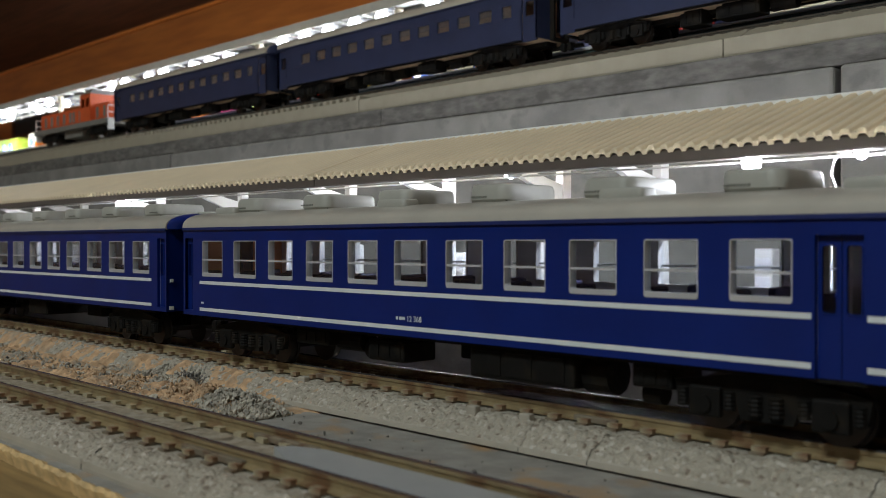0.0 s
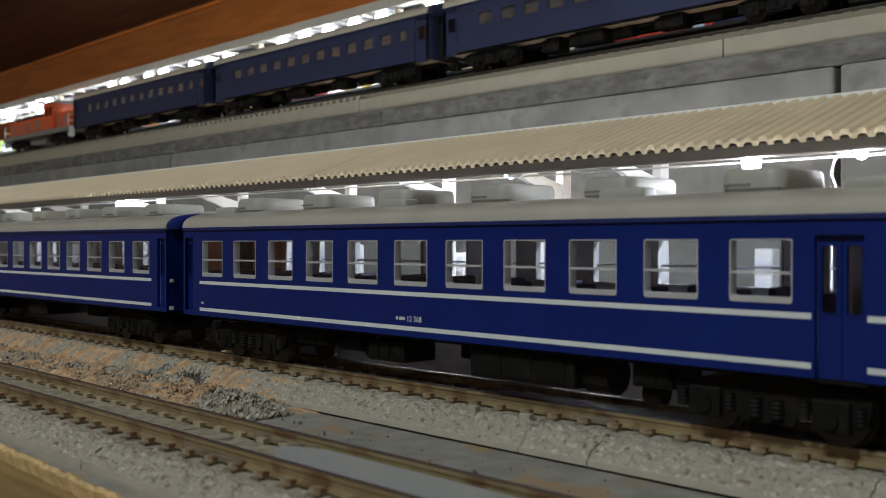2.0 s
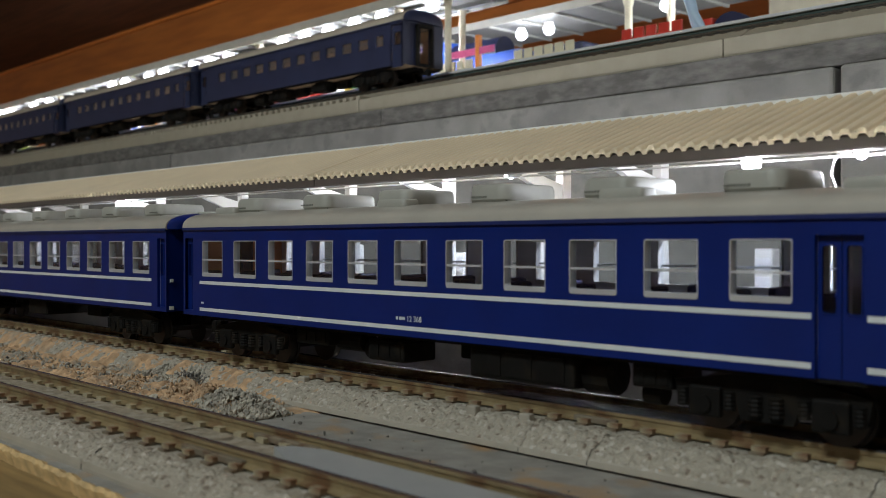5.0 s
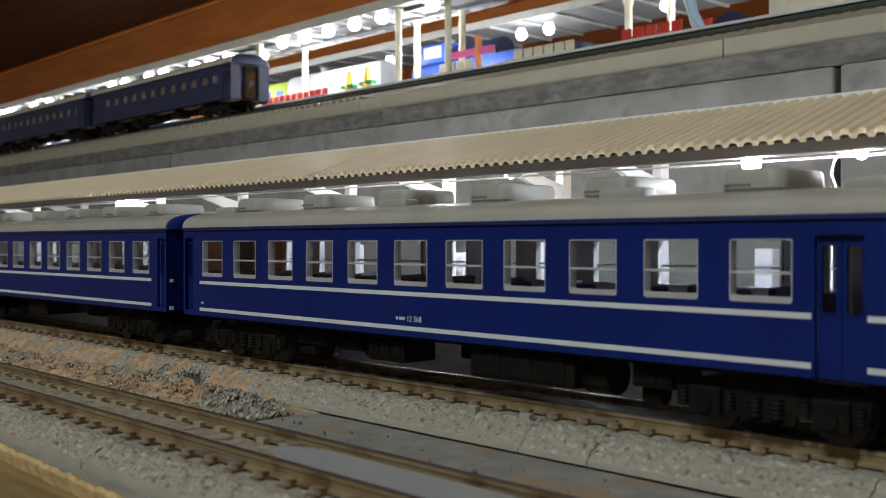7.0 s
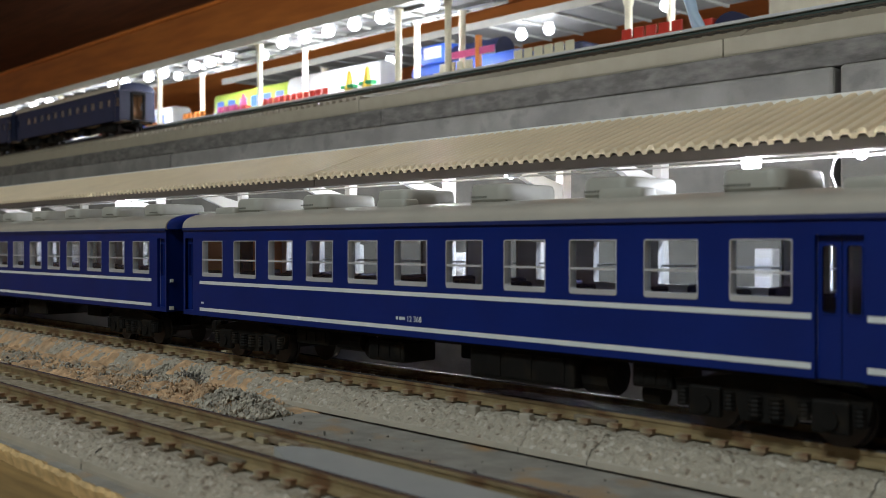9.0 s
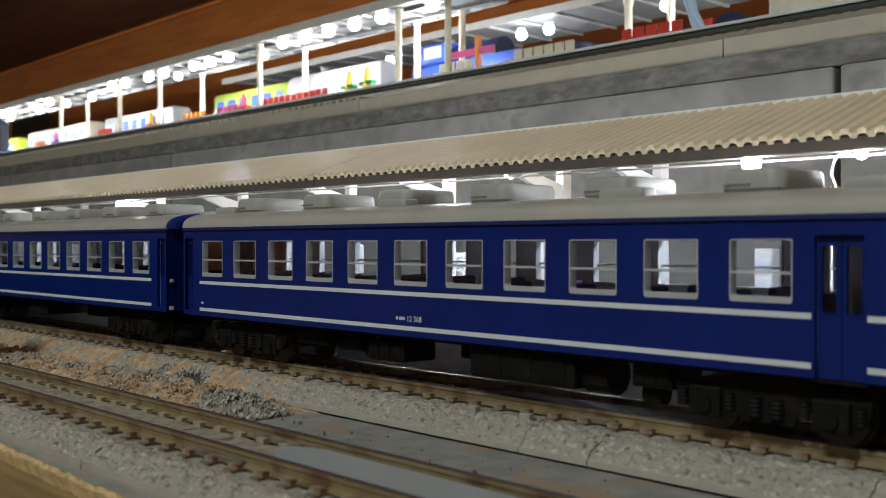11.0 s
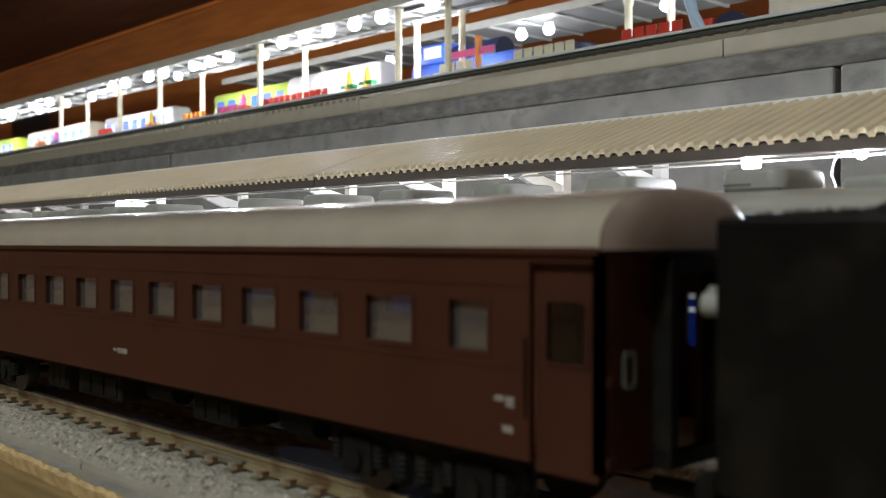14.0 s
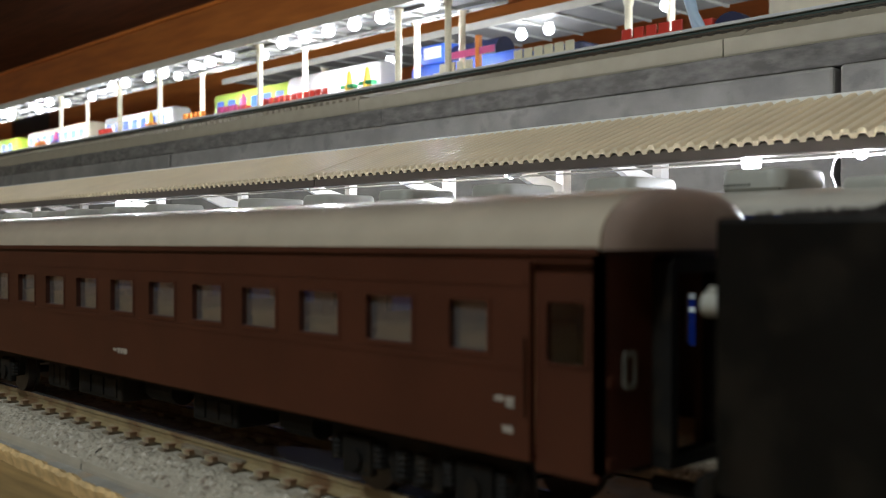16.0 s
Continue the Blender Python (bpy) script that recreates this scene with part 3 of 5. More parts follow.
canopy(-0.74, -0.2937, *CAN, "cream corrugated canopy with a dark gutter over the platform", (-0.70, -0.63, -0.56, -0.4683, -0.3911, -0.3120))
canopy(-1.18, -0.7402, *CAN, "cream corrugated canopy with a dark gutter over the platform", (-1.15, -1.07, -1.0, -0.93, -0.85, -0.775))


def led(x, y, z, r, label, group):
    t = thing("led_lamp", label, "lamp", group, place=(x, y, z))
    bm = B()
    lathe(bm, (0, 0, -r * 1.7), [(r * 0.15, 0), (r * 0.6, r * 0.15), (r * 0.9, r * 0.5), (r, r), (r * 0.95, r * 1.35), (r * 0.7, r * 1.7), (r * 0.7, r * 2.0)], 14)
    part("bulb", bm, M_LED, t, "glowing white lens", True)
    for s in (-1, 1):
        bm = B()
        rod(bm, (s * r * 0.4, 0, r * 0.2), (s * r * 0.4, 0, r * 0.6 + (0.0012 if y < 0.23 else 0.006)), 0.0003, seg=6)
        part("lead", bm, M_RAIL_TOP, t)


for x, y, z, r in LOW_LEDS:
    led(x, y, z, r, "small white lamp under the platform canopy, hidden ones added for light", "lower canopy lamps")

# loose wires under the canopy
wire = thing("wire", "thin pale wire hanging from the canopy", "wire", place=(-0.1075, 0.232, 0.0))
bm = B()
pts = [(0.0012, 0, 0.0590), (0.0, 0, 0.0572), (-0.0008, 0.0004, 0.0545), (0.0002, 0.0006, 0.0515), (-0.0006, 0.0002, 0.0480), (-0.0004, 0, 0.0122)]
for a, b in zip(pts, pts[1:]):
    rod(bm, a, b, 0.00028, seg=6)
part("lead", bm, M_WHITE, wire)
wire = thing("wire", "pale feed wire strung along under the canopy gutter", "wire")
bm = B()
rod(bm, (-0.62, 0.2225, 0.0580), (0.0, 0.2225, 0.0576), 0.0003, seg=6)
part("lead", bm, M_WHITE, wire)
for x in (-0.6, -0.45, -0.3, -0.2, -0.1):
    bm = B()
    box(bm, x - 0.0005, x + 0.0005, 0.2180, 0.2232, 0.0576, 0.0588)
    part("clip", bm, M_AC, wire)

# benches and boards on the lower platform
for x in (-0.115, -0.163, -0.215, -0.262, -0.335, -0.4, -0.46):
    bench = thing("bench", "small pale platform bench", "bench", "lower platform benches", place=(x, 0.247, 0.0122))
    bm = B()
    box(bm, -0.0085, 0.0085, -0.0025, 0.003, 0.0045, 0.0055, 0.0002)
    part("seat", bm, M_WHITE, bench)
    bm = B()
    box(bm, -0.0085, 0.0085, 0.0028, 0.0036, 0.006, 0.0115, 0.0002)
    part("backrest", bm, M_WHITE, bench)
    for s in (-0.007, 0.007):
        bm = B()
        box(bm, s - 0.0005, s + 0.0005, -0.002, 0.0034, 0, 0.0062)
        part("leg", bm, M_PLATSIDE, bench)

# Pale boards added to put bright shapes behind the carriage windows.
for k, (x, w, h) in enumerate(((-0.150, 0.006, 0.024), (-0.139, 0.004, 0.019), (-0.190, 0.008, 0.022), (-0.243, 0.007, 0.026), (-0.283, 0.011, 0.022), (-0.352, 0.012, 0.025), (-0.415, 0.014, 0.022), (-0.485, 0.012, 0.025), (-0.56, 0.015, 0.022), (-0.64, 0.012, 0.025))):
    stand = thing("notice_board", "pale board added as a bright shape behind the carriage windows", "notice board", "platform notice boards", place=(x, 0.279, 0.0122))
    bm = B()
    box(bm, -w / 2, w / 2, -0.0025, 0.0025, 0.0015, h, 0.0006)
    part("board", bm, M_WHITE, stand)
    for q in range(3):
        bm = B()
        box(bm, -w * 0.42, w * 0.42, -0.0029, -0.0025, h * (0.25 + 0.24 * q), h * (0.40 + 0.24 * q), 0.0001)
        part("panel", bm, M_INSIDE if q != k % 3 else M_AC, stand)
    for s in (-1, 1):
        bm = B()
        box(bm, s * w * 0.4 - 0.0006, s * w * 0.4 + 0.0006, -0.002, 0.002, 0, 0.0016)
        part("foot", bm, M_AC, stand)

# ---------------------------------------------------------------- viaduct wall
WALL_Y = 0.375
wall = new("wall_viaduct")
tagged(wall, "grey foam concrete blocks carrying the raised track", "wall", kind="structure")
edges = [-2.4, -1.75, -1.22, -0.697, -0.1729, 0.25]
for a, b in zip(edges, edges[1:]):
    bm = B()
    box(bm, a + 0.0012, b - 0.0012, WALL_Y, WALL_Y + 0.05, GROUND_Z - 0.0004, 0.1068 - 0.0008 * random.random(), 0.0015)
    part("block", bm, M_CONCRETE, wall)
edges = [-2.4, -1.6, -0.867, -0.45, -0.11, 0.25]
for a, b in zip(edges, edges[1:]):
    bm = B()
    box(bm, a + 0.0004, b - 0.0004, WALL_Y + 0.0035, WALL_Y + 0.05, 0.1069, 0.1172, 0.0008)
    part("ledge_stone", bm, M_ROUGH, wall)
bm = B()
box(bm, -2.4, 0.25, WALL_Y + 0.0505, 0.75, GROUND_Z - 0.0004, 0.117)
part("core", bm, M_CONCRETE, wall)
deck = new("viaduct_deck")
tagged(deck, "beige plastic track bed along the viaduct edge", "track bed", kind="structure")
edges = [-2.4, -1.83, -1.45, -1.1, -0.7285, -0.4761, -0.2265, 0.03, 0.25]
for i, (a, b) in enumerate(zip(edges, edges[1:])):
    bm = B()
    y = 0.383
    along(bm, [(y, 0.1172), (0.455, 0.1172), (0.455, 0.1333), (UP_Y - 0.0170, 0.1333), (y + 0.009, 0.1262), (y, 0.1258)], a + 0.0003, b - 0.0003)
    part("slab", bm, M_DECK, deck)
for i in range(130):
    x = -1.35 + i * 0.0068
    if x > -0.476:
        break
    bm = B()
    box(bm, x, x + 0.0032, 0.3836, 0.3925, 0.1259, 0.1284, 0.0004)
    part("tooth", bm, M_DECK, deck)


# ---------------------------------------------------------------- carriages
def wall_with_openings(x0, x1, y0, y1, z0, z1, openings):
    bm = B()
    x = x0
    for a, b, c, d in sorted(openings):
        if a > x:
            box(bm, x, a, y0, y1, z0, z1)
        if c > z0:
            box(bm, a, b, y0, y1, z0, c)
        if d < z1:
            box(bm, a, b, y0, y1, d, z1)
        x = b
    box(bm, x, x1, y0, y1, z0, z1)
    bmesh.ops.remove_doubles(bm, verts=bm.verts[:], dist=0.000001)
    seen = {}
    for f in bm.faces:
        seen.setdefault(tuple(sorted(v.index for v in f.verts)), []).append(f)
    return bm


def coil(x, y, z, h, r):
    prof = []
    for i in range(5):
        prof += [(r * 0.88, h * i / 5), (r, h * (i + 0.3) / 5), (r, h * (i + 0.6) / 5)]
    return lathe(B(), (x, y, z), prof, 8)


def bogie(parent, x, w, wheelbase=0.026, r=0.0054):
    bg = B()
    for s in (-1, 1):
        y = s * (w / 2 - 0.0052)
        slab_xz(bg, [(x - 0.0205, 0.0098), (x - 0.0195, 0.0048), (x - 0.0065, 0.0062), (x - 0.0055, 0.0032), (x + 0.0055, 0.0032), (x + 0.0065, 0.0062), (x + 0.0195, 0.0050), (x + 0.0205, 0.0098), (x + 0.0075, 0.0120), (x - 0.0075, 0.0120)], y - 0.0008, y + 0.0008)
        box(bg, x - 0.004, x + 0.004, y - s * 0.001 - 0.0016, y - s * 0.001 + 0.0016, 0.0078, 0.0122)
    box(bg, x - 0.005, x + 0.005, -w / 2 + 0.006, w / 2 - 0.006, 0.006, 0.0115)
    frame_ob = part("bogie", bg, M_UNDER, parent)
    for s in (-1, 1):
        y = s * (w / 2 - 0.0041)
        for k in (-1, 1):
            xx = x + k * wheelbase / 2
            bm = B()
            box(bm, xx - 0.0036, xx + 0.0036, y - 0.0009, y + 0.0009, 0.0030, 0.0092, 0.0005)
            rod(bm, (xx, y + s * 0.0005, 0.0056), (xx, y + s * 0.0015, 0.0056), 0.0018, seg=10)
            part("axle_box", bm, M_UNDER, frame_ob)
            for q in (-0.0052, 0.0052):
                part("spring", coil(xx + q, y, 0.0048, 0.0040, 0.0013), M_UNDER, frame_ob)
        for q in (-0.0022, 0.0022):
            part("spring", coil(x + q, y, 0.0042, 0.0044, 0.0015), M_UNDER, frame_ob)
    for k in (-1, 1):
        bm = B()
        xx = x + k * wheelbase / 2
        rod(bm, (xx, -0.0105, r), (xx, 0.0105, r), 0.001, seg=8)
        for s in (-1, 1):
            rod(bm, (xx, s * 0.0077, r), (xx, s * 0.0099, r), r, seg=20)
            rod(bm, (xx, s * 0.0070, r - 0.0000), (xx, s * 0.0078, r), r + 0.0006, seg=20)
        part("wheelset", bm, M_WHEEL, frame_ob, "", True)


def carriage(name, label, p, place, group):
    c = thing(name, label, "railway carriage", group, place=place)
    L, W, z0, ze, zr = p["L"], p["W"], p["z0"], p["ze"], p["zr"]
    h, t = W / 2, 0.0011
    body = p["body"]
    for s in (-1, 1):
        ya, yb = (-h, -h + t) if s < 0 else (h - t, h)
        wins, doors = p["windows"], p["doors"]
        side = part("side", wall_with_openings(-L / 2, L / 2, ya, yb, z0, ze, wins + doors), body, c)
        yi = (-h + t, -h + t + 0.0003) if s < 0 else (h - t - 0.0003, h - t)
        part("lining", wall_with_openings(-L / 2 + 0.002, L / 2 - 0.002, *yi, z0 + 0.0024, ze - 0.0004, wins + doors), p["lining"], side)
        for a, b, z1, z2 in wins:
            out, m = s * h, p["lap"]
            r = p["corner"]
            bm = B()
            f = p["frame"]
            ring_xz(bm, rounded(a - m, b + m, z1 - m, z2 + m, r + m), rounded(a + f, b - f, z1 + f * p["sill"], z2 - f, r * 0.7), out - s * p["depth"], out + s * 0.00012)
            if p["bar"]:
                zb = z1 + (z2 - z1) * 0.47
                box(bm, a + f * 0.5, b - f * 0.5, out - s * 0.0007, out - s * 0.0001, zb - 0.00025, zb + 0.00025)
            win = part("window", bm, p["frame_mat"], side)
            bm = B()
            box(bm, a, b, out - s * 0.0011, out - s * 0.0009, z1, z2)
            g = part("pane", bm, p["pane"], win)
            g.visible_shadow = False
        for a, b, z1, z2 in doors:
            bm = B()
            inset = out_in = s * (h - 0.0012)
            mid = (a + b) / 2
            zw0, zw1 = z1 + (z2 - z1) * p["door_glass"][0], z1 + (z2 - z1) * p["door_glass"][1]
            leaves = ((a, mid - 0.0001), (mid + 0.0001, b)) if p["leaves"] == 2 else ((a, b),)
            for k, (u, v) in enumerate(leaves):
                e = (v - u) * 0.17
                bm = wall_with_openings(u, v, min(inset, inset - s * 0.0006), max(inset, inset - s * 0.0006), z1, z2, [(u + e, v - e, zw0, zw1)])
                leaf = part("door", bm, p["door_mat"], side)
                bm = B()
                ring_xz(bm, rounded(u + e * 0.8, v - e * 0.8, zw0 - 0.0002, zw1 + 0.0002, 0.0006), rounded(u + e * 1.15, v - e * 1.15, zw0 + 0.0001, zw1 - 0.0001, 0.0006), inset - s * 0.0006, inset + s * 0.0002)
                part("window", bm, p["door_mat"], side)
                bm = B()
                box(bm, u + e, v - e, min(inset - s * 0.0005, inset - s * 0.0003), max(inset - s * 0.0005, inset - s * 0.0003), zw0, zw1)
                part("pane", bm, M_GLASS, side).visible_shadow = False
        for z, th, spans in p["stripes"]:
            for a, b in spans:
                bm = B()
                box(bm, a, b, s * h - 0.00012, s * h + 0.00012, z - th / 2, z + th / 2)
                part("stripe", bm, p["stripe_mat"], side)
        for x in p["grabs"]:
            bm = B()
            rod(bm, (x, s * (h + 0.0006), z0 + 0.006), (x, s * (h + 0.0006), z0 + 0.016), 0.00022, seg=6)
            part("grab_rail", bm, p["frame_mat"], side)
    # roof: a rounded arch
    n = 18
    arch = []
    for i in range(n + 1):
        a = math.pi * i / n
        ex = p["arch"]
        arch.append((-(h + 0.0004) * math.copysign(abs(math.cos(a)) ** ex, math.cos(a)), ze + (zr - ze) * math.sin(a) ** p["rise"]))
    inner = [(y * 0.94, ze - 0.0002 + (z - ze) * 0.92) for y, z in reversed(arch)]
    bm = B()
    along(bm, arch + inner, -L / 2 - 0.0001, L / 2 + 0.0001)
    roof = part("roof", bm, p["roof"], c, p["roof_label"], True)
    for s in (-1, 1):
        bm = B()
        box(bm, -L / 2, L / 2, min(s * h, s * (h + 0.0006)), max(s * h, s * (h + 0.0006)), ze - 0.0006, ze + 0.0003)
        part("gutter", bm, p["gutter_mat"], roof)
    # ends with gangway
    for s in (-1, 1):
        x = s * L / 2
        bm = B()
        for ya, yb in ((-h, -0.0052), (0.0052, h)):
            box(bm, min(x, x - s * 0.0012), max(x, x - s * 0.0012), ya, yb, z0, ze)
        box(bm, min(x, x - s * 0.0012), max(x, x - s * 0.0012), -0.0052, 0.0052, 0.036, ze)
        cap = [(y * 0.97, z) for y, z in arch]
        end = part("end_wall", bm, body, c)
        bm = B()
        rings = [[bm.verts.new((x + s * dx, y * k, ze + (z - ze) * k)) for y, z in cap] for k, dx in ((1.0, -0.0012), (1.0, 0.0002), (0.93, 0.0012), (0.78, 0.0020), (0.5, 0.0026), (0.1, 0.0029))]
        for ra, rb in zip(rings, rings[1:]):
            for i in range(len(cap)):
                k = (i + 1) % len(cap)
                bm.faces.new((ra[i], ra[k], rb[k], rb[i]))
        bm.faces.new(rings[0][::-1]), bm.faces.new(rings[-1])
        part("roof_end", bm, p["cap"], roof, "", True)
        bm = B()
        gx = x + s * 0.0028
        along(bm, [(-0.0066, z0 + 0.0013), (-0.0050, z0 + 0.0013), (-0.0050, 0.0358), (0.0050, 0.0358), (0.0050, z0 + 0.0013), (0.0066, z0 + 0.0013), (0.0066, 0.0370), (0.0058, 0.0378), (-0.0058, 0.0378), (-0.0066, 0.0370)], min(x, gx), max(x, gx))
        part("gangway", bm, M_UNDER, end, "dark folded gangway")
        bm = B()
        box(bm, min(x, gx), max(x, gx), -0.0066, 0.0066, z0 - 0.0005, z0 + 0.0012)
        part("footplate", bm, M_UNDER, end)
        bm = B()
        rod(bm, (x - s * 0.004, 0, 0.0075), (x + s * 0.004, 0, 0.0075), 0.0012, seg=8)
        box(bm, min(x + s * 0.003, x + s * 0.0058), max(x + s * 0.003, x + s * 0.0058), -0.0016, 0.0016, 0.0055, 0.0098, 0.0004)
        part("coupler", bm, M_UNDER, end)
        for y in (-h + 0.002, h - 0.002):
            bm = B()
            box(bm, min(x, x + s * 0.0004), max(x, x + s * 0.0004), y - 0.0008, y + 0.0008, z0 + 0.0006, z0 + 0.0020)
            box(bm, min(x, x + s * 0.0004), max(x, x + s * 0.0004), y - 0.0006, y + 0.0006, z0 + 0.0105, z0 + 0.0117)
            part("tail_lamp", bm, p["stripe_mat"], end)
    # floor, seats
    bm = B()
    box(bm, -L / 2 + 0.0015, L / 2 - 0.0015, -h + 0.0026, h - 0.0026, z0, z0 + 0.0022)
    part("floor", bm, p["floor"], c)
    if p["seats"]:
        for x in p["seats"]:
            for y in (-h * 0.56, h * 0.56):
                bm = B()
                box(bm, x - 0.0009, x + 0.0009, y - 0.0055, y + 0.0055, z0 + 0.0022, p["seat_top"], 0.0007)
                box(bm, x - 0.0055, x + 0.0055, y - 0.0053, y + 0.0053, z0 + 0.0060, z0 + 0.0084, 0.0006)
                part("seat", bm, p["seat_mat"], c)
        for x, m_part in ((p["seats"][0] - 0.0008, p["inside"]), (p["seats"][-1] - 0.0030, p["lining"])):
            bm = B()
            for ya, yb in ((-h + t, -0.005), (0.005, h - t)):
                box(bm, x - 0.0005, x + 0.0005, ya, yb, z0 + 0.0022, ze)
            part("partition", bm, m_part, c)
    for x, y, wx, wy, za, zb, kind in p["under"]:
        bm = B()
        if kind == "tank":
            rod(bm, (x - wx / 2, y, (za + zb) / 2), (x + wx / 2, y, (za + zb) / 2), (zb - za) / 2, seg=14)
        else:
            box(bm, x - wx / 2, x + wx / 2, y - wy / 2, y + wy / 2, za, zb, 0.0006)
            for k in range(3):
                xx = x - wx * 0.3 + k * wx * 0.3
                box(bm, xx - wx * 0.12, xx + wx * 0.12, y - wy / 2 - 0.0003, y - wy / 2 + 0.0002, za + 0.001, zb - 0.001)
            box(bm, x - wx * 0.4, x + wx * 0.4, y - wy * 0.3, y + wy * 0.3, zb - 0.0004, z0 + 0.0006)
        part("air_tank" if kind == "tank" else "equipment_box", bm, M_UNDER, c)
    bm = B()
    box(bm, -L / 2 + 0.004, L / 2 - 0.004, -0.004, 0.004, z0 - 0.0022, z0 + 0.0004)
    for s in (-1, 1):
        box(bm, -L / 2 + 0.01, L / 2 - 0.01, s * (h - 0.002) - 0.0006, s * (h - 0.002) + 0.0006, z0 - 0.0009, z0 + 0.0004)
    part("underframe", bm, M_UNDER, c)
    for x in p["bogies"]:
        bogie(c, x, W)
    for x, lx, wy, y, zb, zt in p["coolers"]:
        bm = B()
        rim = rounded(x - lx / 2, x + lx / 2, y - wy / 2, y + wy / 2, min(lx, wy) * 0.24, 5)
        rings = [[bm.verts.new((x + (u - x) * k, y + (v - y) * k, zz)) for u, v in rim] for k, zz in ((0.95, zb), (1, zb + 0.0006), (0.99, zt - 0.0012), (0.95, zt - 0.0003), (0.88, zt))]
        for ra, rb in zip(rings, rings[1:]):
            for i in range(len(rim)):
                bm.faces.new((ra[i], ra[(i + 1) % len(rim)], rb[(i + 1) % len(rim)], rb[i]))
        bm.faces.new(rings[0][::-1]), bm.faces.new(rings[-1])
        cool = part("cooler" if lx > 0.014 else "vent", bm, M_AC, roof, "", True)
        if lx > 0.014:
            # Black base stands for the shadow under each cooler.
            bm = B()
            box(bm, x - lx * 0.42, x + lx * 0.42, y - wy * 0.44, y + wy * 0.44, zb - 0.0022, zb + 0.0003)
            part("base", bm, M_UNDER, cool)
            for s in (-1, 1):
                for k in range(8):
                    xx = x - lx * 0.4 + k * lx * 0.055
                    bm = B()
                    box(bm, xx, xx + lx * 0.035, y + s * wy / 2 - 0.00012, y + s * wy / 2 + 0.00012, zb + 0.0010, zb + 0.0015)
                    part("louvre", bm, M_UNDER_GREY, cool)
    return c


M_WOODEN_END = plain("orange_brown_partition", (0.62, 0.20, 0.075))
M_UNDER_GREY = plain("grey_louvre", (0.16, 0.16, 0.14))
# the blue carriages standing at the platform
CX = -0.1805
wx = [(-0.1927 - CX) + 0.01975 * (i - 5) for i in range(11)]
EXPRESS = dict(L=0.26, W=0.036, z0=0.0134, ze=0.0428, zr=0.0486, body=M_BLUE, cap=M_BLUE, floor=M_FLOOR, roof=M_ROOF, roof_label="warm grey arched roof", arch=0.75, rise=0.72,
    windows=[(x - 0.0064, x + 0.0064, 0.0267, 0.0386) for x in wx], corner=0.0006, depth=0.0021, frame=0.00022, sill=5.0, bar=True, lining=M_INSIDE, lap=0.00003, pane=M_GLASS, seat_mat=M_SEAT, frame_mat=M_FRAME,
    doors=[(-0.1288, -0.1234, 0.0150, 0.0395), (0.0972, 0.1062, 0.0134, 0.0393)], door_glass=(0.45, 0.93), leaves=2, door_mat=M_BLUE,
    stripes=[(0.0246, 0.0011, ((-0.1190, 0.0966), (0.1068, 0.1298))), (0.0156, 0.0011, ((-0.1190, 0.0966), (0.1068, 0.1298)))], stripe_mat=M_STRIPE, gutter_mat=M_BLUE_DARK,
    grabs=(), seats=[wx[0] - 0.0099 + 0.01975 * i for i in range(12)], seat_top=0.0285, inside=M_WOODEN_END,
    under=[(-0.027, -0.008, 0.015, 0.012, 0.0055, 0.0112, "box"), (0.023, -0.007, 0.033, 0.016, 0.0048, 0.0125, "box"), (0.0430, -0.0080, 0.0075, 0, 0.0036, 0.0126, "tank"), (0.0595, -0.008, 0.010, 0.012, 0.0072, 0.0122, "box"), (0.0575, -0.0090, 0.0045, 0, 0.0030, 0.0078, "tank"), (-0.0365, -0.0090, 0.005, 0, 0.0050, 0.0100, "tank"), (-0.05, -0.006, 0.012, 0, 0.006, 0.0125, "tank"), (-0.062, -0.008, 0.016, 0.01, 0.0075, 0.0122, "box"), (-0.004, 0.008, 0.02, 0.012, 0.0062, 0.0122, "box")],
    bogies=(-0.0955, 0.0855),
    coolers=[(x - CX + 0.0010, 0.0142, 0.0205, 0.0, 0.0482, 0.0527) for x in (-0.2844, -0.2472, -0.211, -0.174, -0.1374, -0.1017)] + [(x - CX, 0.0125, 0.006, -0.0095, 0.0470, 0.0499) for x in (-0.2935, -0.2075, -0.1305, -0.0750)])
express = carriage("passenger_carriage", "blue carriage with two pale stripes and silver-framed windows", EXPRESS, (CX, COACH_Y, COACH_Z), "blue carriages at the platform")
copy_thing(express, pose(-0.4527, COACH_Y, COACH_Z, 0, 0, 180))
copy_thing(express, pose(-0.7235, COACH_Y, COACH_Z))

TEXT_X, TEXT_Z = -0.1942, 0.0174
font_data = bpy.data.curves.new("running_number", "FONT")
font_data.body, font_data.size, font_data.extrude = "12 368", 0.0021, 0.00004
font_data.materials.append(M_STRIPE)
txt = new("running_number", font_data)
txt.parent = express
txt.matrix_basis = pose(TEXT_X - CX, -0.01809, TEXT_Z, 90, 0, 0)
for k, w in enumerate((0.0007, 0.0011, 0.0009)):
    bm = B()
    box(bm, TEXT_X - 0.0042 - CX + k * 0.0013, TEXT_X - 0.0042 - CX + k * 0.0013 + w, -0.01812, -0.018, TEXT_Z + 0.0003, TEXT_Z + 0.0011)
    part("marking", bm, M_STRIPE, express)
for x, z, w in ((-0.2985, 0.0175, 0.0015),):
    bm = B()
    box(bm, x - CX, x - CX + w, -0.01812, -0.018, z, z + 0.0006)
    part("marking", bm, M_STRIPE, express)

